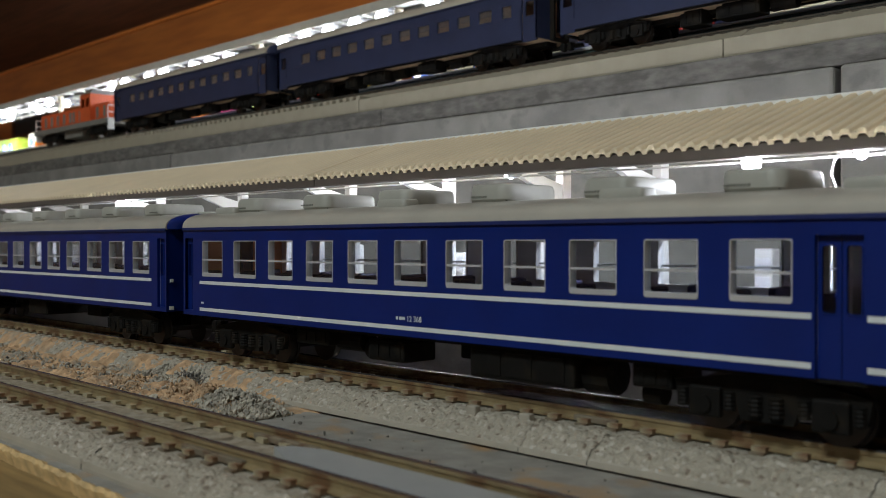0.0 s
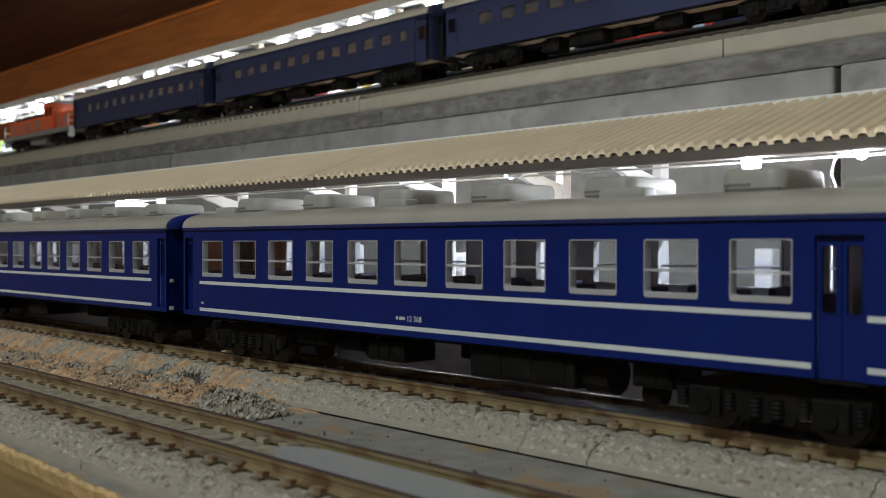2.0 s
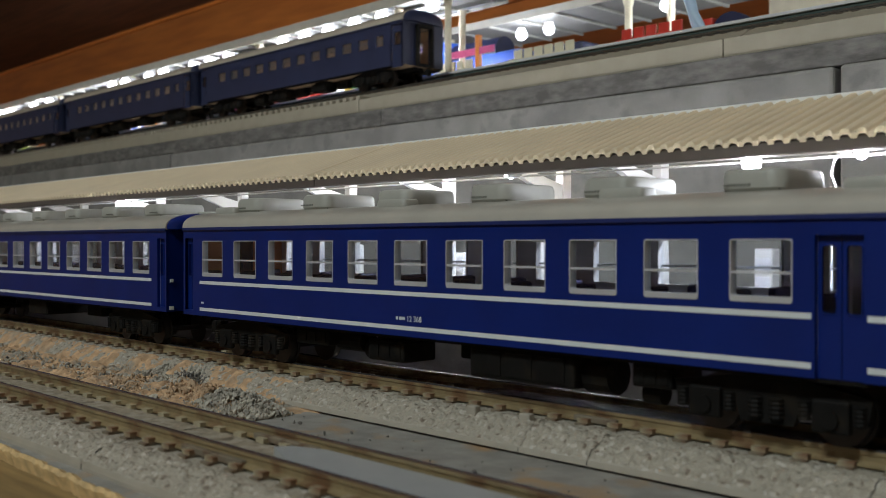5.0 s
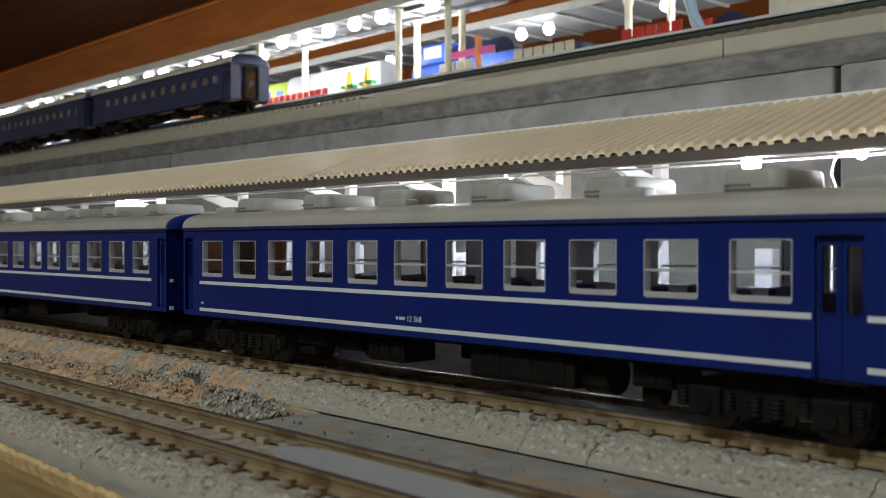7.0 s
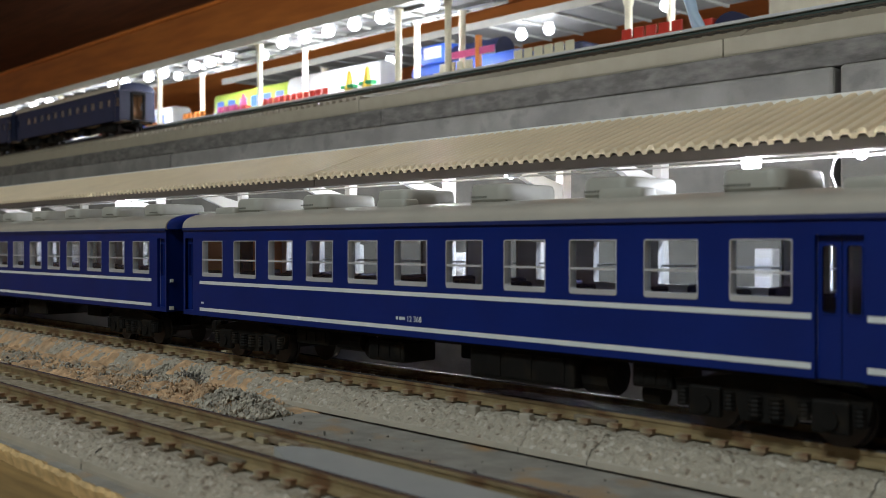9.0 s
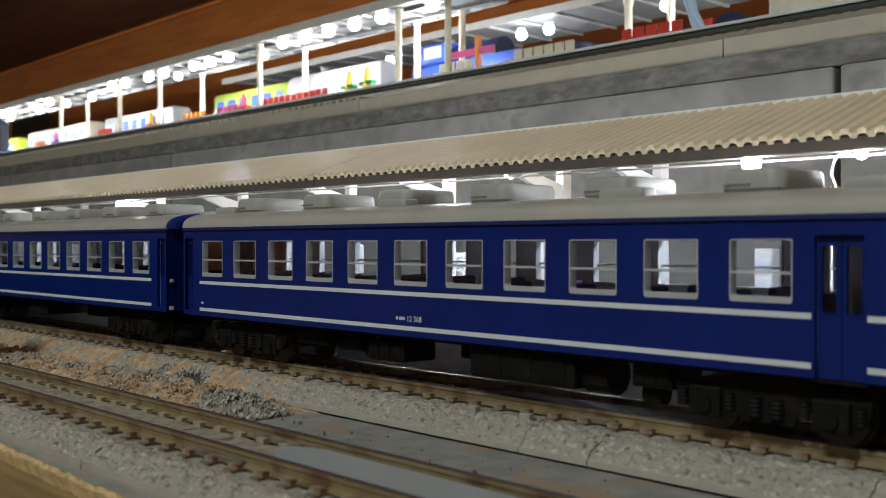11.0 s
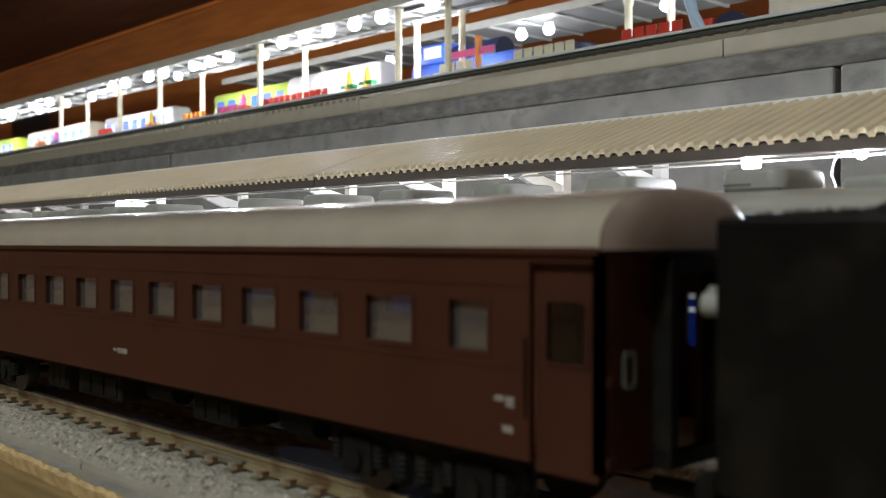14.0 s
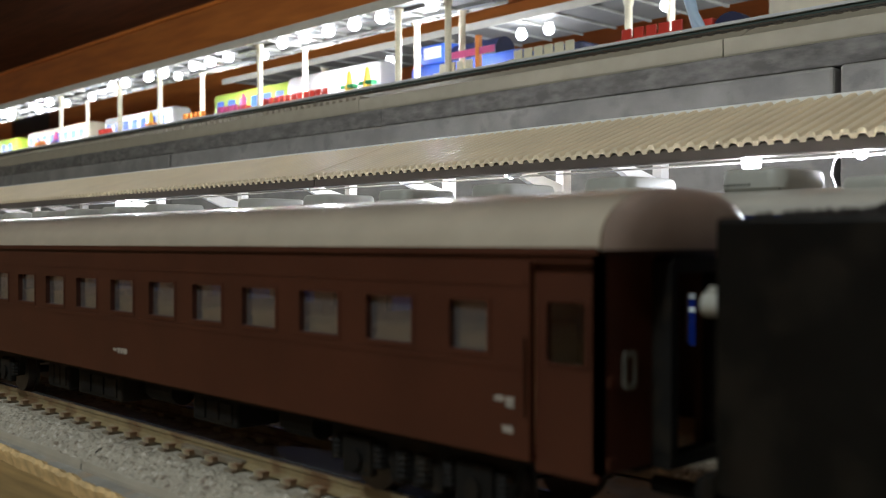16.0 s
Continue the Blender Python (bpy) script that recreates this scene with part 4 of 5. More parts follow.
# older carriage type, brown at the front and dull blue on the viaduct
def old_type(length):
    e = length / 2
    owx = [e - 0.0387 - 0.0172 * i for i in range(11)]
    return dict(L=length, W=0.0345, z0=0.0118, ze=0.0388, zr=0.0468, body=M_BROWN, cap=M_ROOF_END, floor=M_SEAT_TAN, roof=M_ROOF_OLD, roof_label="grey-brown rounded roof", arch=0.8, rise=0.85,
        windows=[(x - 0.0055, x + 0.0055, 0.0248, 0.0323) for x in owx] + [(e - 0.0262, e - 0.0182, 0.0248, 0.0323)], corner=0.0004, depth=0.0009, frame=0.0004, sill=1.0, bar=False, lining=M_SEAT_TAN, lap=0.0003, pane=M_PANE_OLD, seat_mat=M_SEAT_TAN, frame_mat=M_BROWN,
        doors=[(e - 0.0112, e - 0.0012, 0.0105, 0.0372), (-e + 0.0012, -e + 0.0112, 0.0105, 0.0372)], door_glass=(0.52, 0.82), leaves=1, door_mat=M_BROWN,
        stripes=[(0.0345, 0.0008, ((-e + 0.012, e - 0.012),)), (0.0238, 0.0009, ((-e + 0.012, e - 0.012),))], stripe_mat=M_BROWN, gutter_mat=M_BROWN,
        grabs=(e - 0.0118, -e + 0.0118), seats=[owx[0] + 0.0086 - 0.0172 * i for i in range(12)], seat_top=0.0272, inside=M_SEAT_TAN,
        under=[(0.03, -0.008, 0.016, 0.01, 0.005, 0.0105, "box"), (-0.02, -0.008, 0.022, 0.01, 0.0045, 0.0105, "box"), (0.0, -0.006, 0.012, 0, 0.005, 0.0108, "tank"), (-0.045, -0.007, 0.012, 0.01, 0.004, 0.0105, "box"), (0.052, -0.007, 0.01, 0, 0.005, 0.0105, "tank")],
        bogies=(-0.0875, 0.0875), coolers=[])


OLD = old_type(0.25)
BROWN_X = -0.0724 - 0.125
brown = carriage("passenger_carriage", "brown old-style carriage with small square windows", OLD, (BROWN_X, FRONT_Y, FRONT_Z), "train on the front track")
for x, z, w, hh in ((-0.0035, 0.0168, 0.0016, 0.0006), (-0.0015, 0.0165, 0.0013, 0.0011), (0.0001, 0.0165, 0.0012, 0.0011), (0.0016, 0.0165, 0.0012, 0.0011), (0.1078, 0.0190, 0.0016, 0.0007), (0.1098, 0.0183, 0.0014, 0.0014), (0.1092, 0.0150, 0.0018, 0.0009)):
    bm = B()
    box(bm, x, x + w, -0.01735, -0.0172, z, z + hh)
    part("marking", bm, M_MARK, brown)
bm = B()
ring_xz(bm, rounded(-0.0014, 0.0014, -0.0024, 0.0024, 0.0008), rounded(-0.0007, 0.0007, -0.0017, 0.0017, 0.0006), -0.0001, 0.0001)
sign = part("marking", bm, M_UNDER_GREY, brown)
sign.matrix_basis = pose(0.12515, -0.0115, 0.024, 0, 0, 90)

UPPER = dict(old_type(0.245), body=M_BLUE_OLD, cap=M_BLUE_OLD, frame_mat=M_BLUE_OLD, door_mat=M_BLUE_OLD, stripe_mat=M_BLUE_OLD, gutter_mat=M_BLUE_OLD)
UP_STEP = 0.2588
UP_REAR = -0.0927
up_coach = [carriage("passenger_carriage", "dull blue old-style carriage on the viaduct", UPPER, (UP_REAR - 0.1225, UP_Y, UP_Z), "train on the viaduct")]
for k in (1, 2):
    up_coach.append(copy_thing(up_coach[0], pose(UP_REAR - 0.1225 - UP_STEP * k, UP_Y, UP_Z)))


# ---------------------------------------------------------------- tank engine
def wheel(name, r, w, spokes, parent):
    """A wheel round the y axis with raised spokes on its outer face."""
    bm, n = B(), 28
    prof = [(r * 0.05, -w * 0.6), (r * 0.24, -w * 0.6), (r * 0.26, -w * 0.1), (r * 0.83, -w * 0.1), (r * 0.85, -w / 2), (r, -w / 2), (r, w / 2), (r + 0.0007, w / 2), (r + 0.0007, w / 2 + 0.0006), (r * 0.05, w / 2 + 0.0006)]
    rings = [[bm.verts.new((a * math.cos(i * math.tau / n), y, a * math.sin(i * math.tau / n))) for i in range(n)] for a, y in prof]
    for a, b in zip(rings, rings[1:] + rings[:1]):
        for i in range(n):
            bm.faces.new((a[i], a[(i + 1) % n], b[(i + 1) % n], b[i]))
    ob = part(name, bm, M_WHEEL, parent)
    bm = B()
    box(bm, 0.2 * r, 0.86 * r, -w * 0.4, -w * 0.08, -r * 0.05, r * 0.05)
    me = bpy.data.meshes.new("spoke")
    bmesh.ops.recalc_face_normals(bm, faces=bm.faces[:])
    bm.to_mesh(me)
    bm.free()
    me.materials.append(M_WHEEL)
    for i in range(spokes):
        piece("spoke", me, ob, (0, 0, 0)).rotation_euler = (0, i * math.tau / spokes, 0)
    return ob


# local x: 0 at the carriage corner, forwards to the right
engine = thing("tank_engine", "black steam tank engine with an amber headlamp", "steam locomotive", "train on the front track", place=(-0.0724, FRONT_Y, FRONT_Z))
bm = B()
box(bm, 0.012, 0.166, -0.007, 0.007, 0.009, 0.0135)
box(bm, 0.034, 0.158, -0.0165, 0.0165, 0.0152, 0.0164, 0.0003)
part("running_board", bm, M_BLACK, engine)
bm = B()
box(bm, 0.0152, 0.0370, -0.0172, 0.0172, 0.0125, 0.0424, 0.0006)
bunker = part("bunker", bm, M_BLACK, engine)
bm = B()
for k in range(190):
    x, y = random.uniform(0.018, 0.036), random.uniform(-0.0145, 0.0145)
    r = random.uniform(0.0009, 0.0019)
    bmesh.ops.create_icosphere(bm, subdivisions=1, radius=r, matrix=Matrix.Translation((x, y, 0.0412 + 0.0042 * (x - 0.016) / 0.022 * (1 - (y / 0.0145) ** 2) * random.random())))
tagged(part("coal", bm, M_COAL, bunker), kind="stuff")
bm = B()
rod(bm, (0.0138, -0.0145, 0.0348), (0.0138, -0.0145, 0.0338), 0.0009, seg=10)
rod(bm, (0.0126, -0.0145, 0.0328), (0.0153, -0.0145, 0.0328), 0.0014, seg=12)
part("rear_lamp", bm, M_AC, bunker, "small pale rear lamp")
bm = B()
box(bm, 0.0122, 0.0138, -0.015, 0.015, 0.0095, 0.0140, 0.0003)
box(bm, 0.0070, 0.0123, -0.0016, 0.0016, 0.0068, 0.0105, 0.0004)
part("buffer_beam", bm, M_BLACK, engine)
# cab
bm = wall_with_openings(0.0370, 0.0605, -0.0172, -0.0164, 0.0158, 0.0448, [(0.0405, 0.0478, 0.0290, 0.0395), (0.0512, 0.0575, 0.0310, 0.0390)])
cab = part("cab", bm, M_BLACK, engine)
bm = wall_with_openings(0.0370, 0.0605, 0.0164, 0.0172, 0.0158, 0.0448, [(0.0405, 0.0478, 0.0290, 0.0395), (0.0512, 0.0575, 0.0310, 0.0390)])
part("cab_side", bm, M_BLACK, cab)
bm = B()
box(bm, 0.0600, 0.0608, -0.0164, 0.0164, 0.0158, 0.0465)
part("cab_front", bm, M_BLACK, cab)
bm = B()
box(bm, 0.0370, 0.0378, -0.0164, 0.0164, 0.0158, 0.0448)
part("cab_back", bm, M_BLACK, cab)
bm = B()
arch = [(0.0182 * math.sin(radians(a)), 0.0446 + 0.0062 * math.cos(radians(a))) for a in range(-90, 91, 10)]
along(bm, arch + [(y * 0.96, z - 0.0007) for y, z in reversed(arch)], 0.0362, 0.0640)
croof = part("cab_roof", bm, M_BLACK_SHEEN, cab, "", True)
bm = B()
box(bm, 0.046, 0.057, -0.006, 0.006, 0.0500, 0.0514, 0.0004)
part("ventilator", bm, M_BLACK, croof)
# boiler along x
bm = B()
rod(bm, (0.060, 0, 0.0305), (0.158, 0, 0.0305), 0.0104, seg=36)
boiler = part("boiler", bm, M_BLACK_SHEEN, engine, "", True)
for x in (0.074, 0.088, 0.104, 0.120, 0.132):
    bm = B()
    rod(bm, (x - 0.0004, 0, 0.0305), (x + 0.0004, 0, 0.0305), 0.0106, seg=36)
    part("boiler_band", bm, M_BLACK_SHEEN, boiler, "", True)
bm = B()
rod(bm, (0.158, 0, 0.0305), (0.1588, 0, 0.0305), 0.0106, seg=36)
rod(bm, (0.1588, 0, 0.0305), (0.1600, 0, 0.0305), 0.0082, 0.0070, seg=36)
rod(bm, (0.1600, 0, 0.0305), (0.1612, 0, 0.0305), 0.0014, seg=12)
part("smokebox_door", bm, M_SMOKEBOX, boiler, "", True)
bm = B()
rod(bm, (0.1335, 0, 0.0305), (0.1579, 0, 0.0305), 0.01085, seg=36)
part("smokebox", bm, M_SMOKEBOX, boiler, "glossy black smokebox with a bluish reflection in its colour", True)
# Cream rod stands for the bright line across the smokebox front.
bm = B()
rod(bm, (0.1606, -0.0080, 0.0378), (0.1606, 0.0080, 0.0378), 0.00055, seg=8)
for y in (-0.007, 0.0, 0.007):
    rod(bm, (0.1580, y, 0.0372), (0.1606, y, 0.0378), 0.0004, seg=6)
part("front_cream_rod", bm, M_CREAM, boiler, "cream rod across the smokebox front")
bm = B()
lathe(bm, (0.1422, 0, 0.0400), [(0.0052, 0), (0.0036, 0.0014), (0.0030, 0.003), (0.0030, 0.0090), (0.0034, 0.0094), (0.0034, 0.0105), (0.0024, 0.0105)], 24)
part("chimney", bm, M_BLACK, boiler, "", True)
for x, top, r in ((0.1144, 0.0487, 0.0058), (0.0880, 0.0492, 0.0060)):
    bm = B()
    lathe(bm, (x, 0, 0.0385), [(r * 1.2, 0), (r, 0.003), (r, top - 0.0415), (r * 0.82, top - 0.0398), (r * 0.4, top - 0.0388), (0.0003, top - 0.0386)], 24)
    part("dome", bm, M_BLACK_SHEEN, boiler, "", True)
for x in (0.0985, 0.0775, 0.072):
    bm = B()
    lathe(bm, (x, 0, 0.0400), [(0.0016, 0), (0.0012, 0.002), (0.0014, 0.0035), (0.0006, 0.0045)], 12)
    part("safety_valve", bm, M_BRASS if x < 0.075 else M_BLACK, boiler, "", True)
for s in (-1, 1):
    bm = B()
    rod(bm, (0.062, s * 0.0106, 0.0365), (0.156, s * 0.0108, 0.0362), 0.00035, seg=6)
    part("handrail", bm, M_BLACK, boiler)
    bm = B()
    rod(bm, (0.1144, s * 0.006, 0.0425), (0.126, s * 0.0142, 0.0170), 0.0006, seg=8)
    part("sand_pipe", bm, M_BLACK, boiler)
    bm = B()
    box(bm, 0.0605, 0.1130, s * 0.0132 - 0.0040, s * 0.0132 + 0.0040, 0.0158, 0.0325, 0.0007)
    tank = part("side_tank", bm, M_BLACK, engine)
    bm = B()
    box(bm, 0.0710, 0.0790, s * 0.0173 - 0.0002, s * 0.0173 + 0.0002, 0.0262, 0.0285)
    plate_ob = part("number_plate", bm, M_BLACK, tank)
    for k in range(4):
        bm = B()
        box(bm, 0.0720 + k * 0.0016, 0.0731 + k * 0.0016, s * 0.01755 - 0.0001, s * 0.01755 + 0.0001, 0.0267, 0.0280)
        part("plate_bar", bm, M_BRASS, plate_ob)
    bm = B()
    slab_xz(bm, [(0.141, 0.0175), (0.1625, 0.0175), (0.1625, 0.0365), (0.1585, 0.0395), (0.143, 0.0395), (0.141, 0.0375)], s * 0.0158 - 0.0004, s * 0.0158 + 0.0004)
    part("smoke_deflector", bm, M_BLACK, engine)
    bm = B()
    rod(bm, (0.1425, s * 0.0145, 0.0115), (0.1580, s * 0.0145, 0.0115), 0.0044, seg=20)
    box(bm, 0.1415, 0.1590, s * 0.0128 - 0.0042, s * 0.0128 + 0.0042, 0.0125, 0.0152, 0.0004)
    cyl_ob = part("cylinder", bm, M_BLACK, engine, "", True)
    bm = B()
    box(bm, 0.1190, 0.1425, s * 0.0155 - 0.0007, s * 0.0155 + 0.0007, 0.0138, 0.0149)
    box(bm, 0.1190, 0.1425, s * 0.0155 - 0.0007, s * 0.0155 + 0.0007, 0.0092, 0.0102)
    box(bm, 0.1280, 0.1325, s * 0.0155 - 0.0010, s * 0.0155 + 0.0010, 0.0090, 0.0150, 0.0003)
    part("slide_bar", bm, M_ROD, cyl_ob)
    bm = B()
    slab_xz(bm, [(0.1085, 0.0205), (0.1145, 0.0195), (0.1150, 0.0172), (0.1120, 0.0100), (0.1098, 0.0100), (0.1100, 0.0165)], s * 0.0160 - 0.0005, s * 0.0160 + 0.0005)
    part("expansion_link", bm, M_ROD, engine)
    bm = B()
    rod(bm, (0.1110, s * 0.0165, 0.0190), (0.1425, s * 0.0165, 0.0170), 0.0008, seg=8)
    part("valve_rod", bm, M_ROD, engine)
    bm = B()
    rod(bm, (0.1310, s * 0.0165, 0.0168), (0.1335, s * 0.0165, 0.0085), 0.0006, seg=8)
    rod(bm, (0.1120, s * 0.0165, 0.0105), (0.0960, s * 0.0165, 0.0070), 0.0007, seg=8)
    part("combination_lever", bm, M_ROD, engine)
bm = B()
box(bm, 0.1655, 0.1675, -0.0165, 0.0165, 0.0095, 0.0140, 0.0003)
box(bm, 0.1675, 0.1720, -0.0016, 0.0016, 0.0068, 0.0108, 0.0004)
for s in (-1, 1):
    step = B()
    box(step, 0.1590, 0.1660, s * 0.013 - 0.002, s * 0.013 + 0.002, 0.004, 0.0045)
    box(step, 0.1655, 0.1665, s * 0.013 - 0.002, s * 0.013 + 0.002, 0.004, 0.0096)
    part("footstep", step, M_BLACK, engine)
part("front_beam", bm, M_BLACK, engine)
bm = B()
rod(bm, (0.1500, 0, 0.0440), (0.1532, 0, 0.0440), 0.0020, seg=16)
box(bm, 0.1506, 0.1528, -0.0012, 0.0012, 0.0400, 0.0428)
head = part("headlamp", bm, M_BLACK, boiler)
bm = B()
lathe(bm, (0, 0, 0), [(0.0013, 0), (0.0011, 0.0003), (0.0006, 0.0005)], 16)
lens = part("lens", bm, M_AMBER, engine, "amber glowing lens")
lens.matrix_basis = pose(0.1532, 0, 0.0440, 0, 90, 0)
drivers, coupling = [], []
for x in (0.066, 0.0880, 0.110):
    for s in (-1, 1):
        w_ob = wheel("driving_wheel", 0.0092, 0.0020, 10, engine)
        drivers.append((w_ob, x, s * 0.0092, s))
for x, r in ((0.150, 0.0060), (0.042, 0.0060), (0.024, 0.0060)):
    for s in (-1, 1):
        w_ob = wheel("carrying_wheel", r, 0.0020, 8, engine)
        w_ob.location = (x, s * 0.0088, r)
        w_ob.rotation_euler = (0, 0, math.pi if s > 0 else 0)
for s in (-1, 1):
    bm = B()
    box(bm, -0.0235, 0.0235, -0.0005, 0.0005, -0.0009, 0.0009)
    for x in (-0.022, 0, 0.022):
        rod(bm, (x, -0.0007, 0), (x, 0.0007, 0), 0.0017, seg=12)
    coupling.append((part("coupling_rod", bm, M_ROD, engine), s))
    bm = B()
    q = Vector((0.1300 - 0.0880, 0, 0.0118 - 0.0052))
    box(bm, 0.0, q.length, s * 0.0008 - 0.0005, s * 0.0008 + 0.0005, -0.0009, 0.0009)
    rd = part("main_rod", bm, M_ROD, engine)
    rd.matrix_basis = pose(0.0880, s * 0.0150, 0.0052, 0, -math.degrees(math.atan2(q.z, q.x)), 0)


# ---------------------------------------------------------------- diesel on the viaduct
M_DORANGE = plain("orange_diesel_paint", (0.62, 0.1, 0.025))
M_DGREY = plain("grey_diesel_paint", (0.2, 0.19, 0.17))
diesel = thing("diesel_engine", "orange and grey centre-cab diesel shunter with white railings", "diesel locomotive", "train on the viaduct", place=(UP_REAR - UP_STEP * 3 - 0.0875, UP_Y, UP_Z))
bm = B()
box(bm, -0.084, 0.084, -0.0168, 0.0168, 0.0115, 0.0165, 0.0006)
part("chassis", bm, M_DGREY, diesel)
for a, b in ((-0.078, 0.026), (0.050, 0.078)):
    bm = B()
    box(bm, a, b, -0.0125, 0.0125, 0.0166, 0.0325, 0.0016)
    hood = part("hood", bm, M_DORANGE, diesel)
    x = a + 0.004
    while x < b - 0.006:
        bm = B()
        box(bm, x, x + 0.005, -0.0128, -0.0124, 0.019, 0.029)
        part("louvre", bm, M_DGREY if int(x * 1000) % 3 == 0 else M_DORANGE, hood)
        x += 0.0075
bm = wall_with_openings(0.027, 0.049, -0.0165, -0.0157, 0.0166, 0.0425, [(0.0295, 0.037, 0.030, 0.0385), (0.039, 0.0465, 0.030, 0.0385)])
box(bm, 0.027, 0.049, 0.0157, 0.0165, 0.0166, 0.0425)
box(bm, 0.027, 0.0278, -0.0157, 0.0157, 0.0166, 0.0425)
box(bm, 0.0482, 0.049, -0.0157, 0.0157, 0.0166, 0.0425)
dcab = part("cab", bm, M_DORANGE, diesel)
bm = B()
along(bm, [(-0.0172, 0.0425), (0.0172, 0.0425), (0.014, 0.045), (0, 0.0465), (-0.014, 0.045)], 0.0255, 0.0505)
part("cab_roof", bm, M_DGREY, dcab)
for s in (-1, 1):
    x = s * 0.0835
    bm = B()
    for y in (-0.015, -0.008, 0.008, 0.015):
        rod(bm, (x, y, 0.0165), (x, y, 0.028), 0.0005, seg=6)
    rod(bm, (x, -0.015, 0.028), (x, -0.008, 0.028), 0.0005, seg=6)
    rod(bm, (x, 0.008, 0.028), (x, 0.015, 0.028), 0.0005, seg=6)
    rod(bm, (x, -0.015, 0.022), (x, -0.008, 0.022), 0.0005, seg=6)
    box(bm, x - 0.0006, x + 0.0006, -0.015, -0.009, 0.006, 0.0166)
    part("railing", bm, M_WHITE, diesel)
bm = B()
box(bm, -0.02, 0.02, -0.012, 0.012, 0.0045, 0.0118, 0.0008)
part("fuel_tank", bm, M_DGREY, diesel)
for x in (-0.052, 0.055):
    bogie(diesel, x, 0.0345)


# ---------------------------------------------------------------- upper platform
UPT = 0.149
M_DULL = plain("dull_grey_plastic", (0.17, 0.17, 0.16))
up = thing("platform", "white-topped upper station platform with a dark green edge", "platform")
bm = B()
box(bm, -2.4, 0.25, 0.4485, 0.75, 0.1172, UPT - 0.0018)
part("side", bm, plain("dark_green_side", (0.05, 0.075, 0.065)), up)
bm = B()
box(bm, -2.4, 0.25, 0.4475, 0.75, UPT - 0.0017, UPT, 0.0003)
part("top", bm, M_PLATFORM, up, "white platform surface")

roof = thing("platform_canopy", "long white flat canopy over the upper platform", "canopy", "platform canopies")
bm = B()
box(bm, -2.4, -0.47, 0.4605, 0.510, 0.2065, 0.2085, 0.0004)
part("roof_slab", bm, M_DULL, roof)
bm = B()
box(bm, -2.4, -0.47, 0.4590, 0.4604, 0.2050, 0.2120, 0.0003)
box(bm, -2.4, -0.47, 0.5101, 0.5115, 0.2050, 0.2120, 0.0003)
part("fascia", bm, M_FASCIA, roof)
for y in (0.474, 0.497):
    bm = B()
    box(bm, -2.4, -0.47, y - 0.002, y + 0.002, 0.2035, 0.2064)
    part("purlin", bm, M_DULL, roof)
x = -1.5
while x < -0.48:
    bm = B()
    box(bm, x - 0.001, x + 0.001, 0.4606, 0.5100, 0.2045, 0.2063)
    part("rafter", bm, M_AC, roof)
    x += 0.031
for y, xs in ((0.470, (-1.6, -1.36, -1.127, -0.979, -0.893, -0.7176, -0.539, -0.4875)), (0.500, (-1.45, -1.199, -1.124, -1.0415, -0.8644, -0.6942, -0.552, -0.504))):
    for x in xs:
        bm = B()
        rod(bm, (x, y, UPT), (x, y, 0.2064), 0.0024, seg=12)
        rod(bm, (x, y, UPT), (x, y, UPT + 0.004), 0.0034, 0.0028, seg=12)
        rod(bm, (x, y, 0.2005), (x, y, 0.2062), 0.0026, 0.0042, seg=12)
        part("post", bm, M_CREAM, roof, "", True)
second = thing("platform_canopy", "white canopy over the farther upper platform", "canopy", "platform canopies")
bm = B()
box(bm, -0.95, 0.1, 0.575, 0.66, 0.2140, 0.2160, 0.0004)
part("roof_slab", bm, M_DULL, second)
bm = B()
box(bm, -0.95, 0.1, 0.5735, 0.5749, 0.2105, 0.2165, 0.0003)
part("fascia", bm, M_FASCIA, second)
x = -0.93
while x < 0.09:
    bm = B()
    box(bm, x - 0.001, x + 0.001, 0.5750, 0.6600, 0.2120, 0.2138)
    part("rafter", bm, M_AC, second)
    x += 0.034
for x, y in ((-0.425, 0.59), (-0.396, 0.60), (-0.62, 0.60), (-0.80, 0.60), (-0.2, 0.60), (-0.05, 0.60)):
    bm = B()
    rod(bm, (x, y, UPT), (x, y, 0.2139), 0.0028, seg=12)
    rod(bm, (x, y, 0.2080), (x, y, 0.2138), 0.0030, 0.0046, seg=12)
    part("post", bm, M_CREAM, second, "", True)
# Upper bulbs are oversized so that their shape takes in the glare.
for x in (-0.537, -0.508, -0.40, -0.70):
    led(x, 0.600, 0.2095, 0.0045, "small white lamp glowing under the upper canopy", "upper canopy lamps")
for x in UP_LEDS_FRONT:
    led(x, 0.468, 0.2058, 0.0048, "small white lamp glowing under the upper canopy", "upper canopy lamps")
for x in UP_LEDS_BACK:
    led(x, 0.488, 0.2058, 0.0042, "small white lamp glowing under the upper canopy", "upper canopy lamps")

M_LIME = plain("lime_plastic", (0.42, 0.55, 0.06))
M_RED = plain("red_plastic", (0.6, 0.05, 0.03))
M_PINK = plain("pink_plastic", (0.7, 0.12, 0.3))
M_YEL = plain("yellow_plastic", (0.75, 0.5, 0.05))
M_ORG = plain("orange_plastic", (0.75, 0.25, 0.04))
M_GRN = plain("green_plastic", (0.03, 0.3, 0.1))
M_TBLUE = plain("bright_blue_plastic", (0.03, 0.1, 0.5))
M_NAVY = plain("navy_plastic", (0.015, 0.02, 0.06))


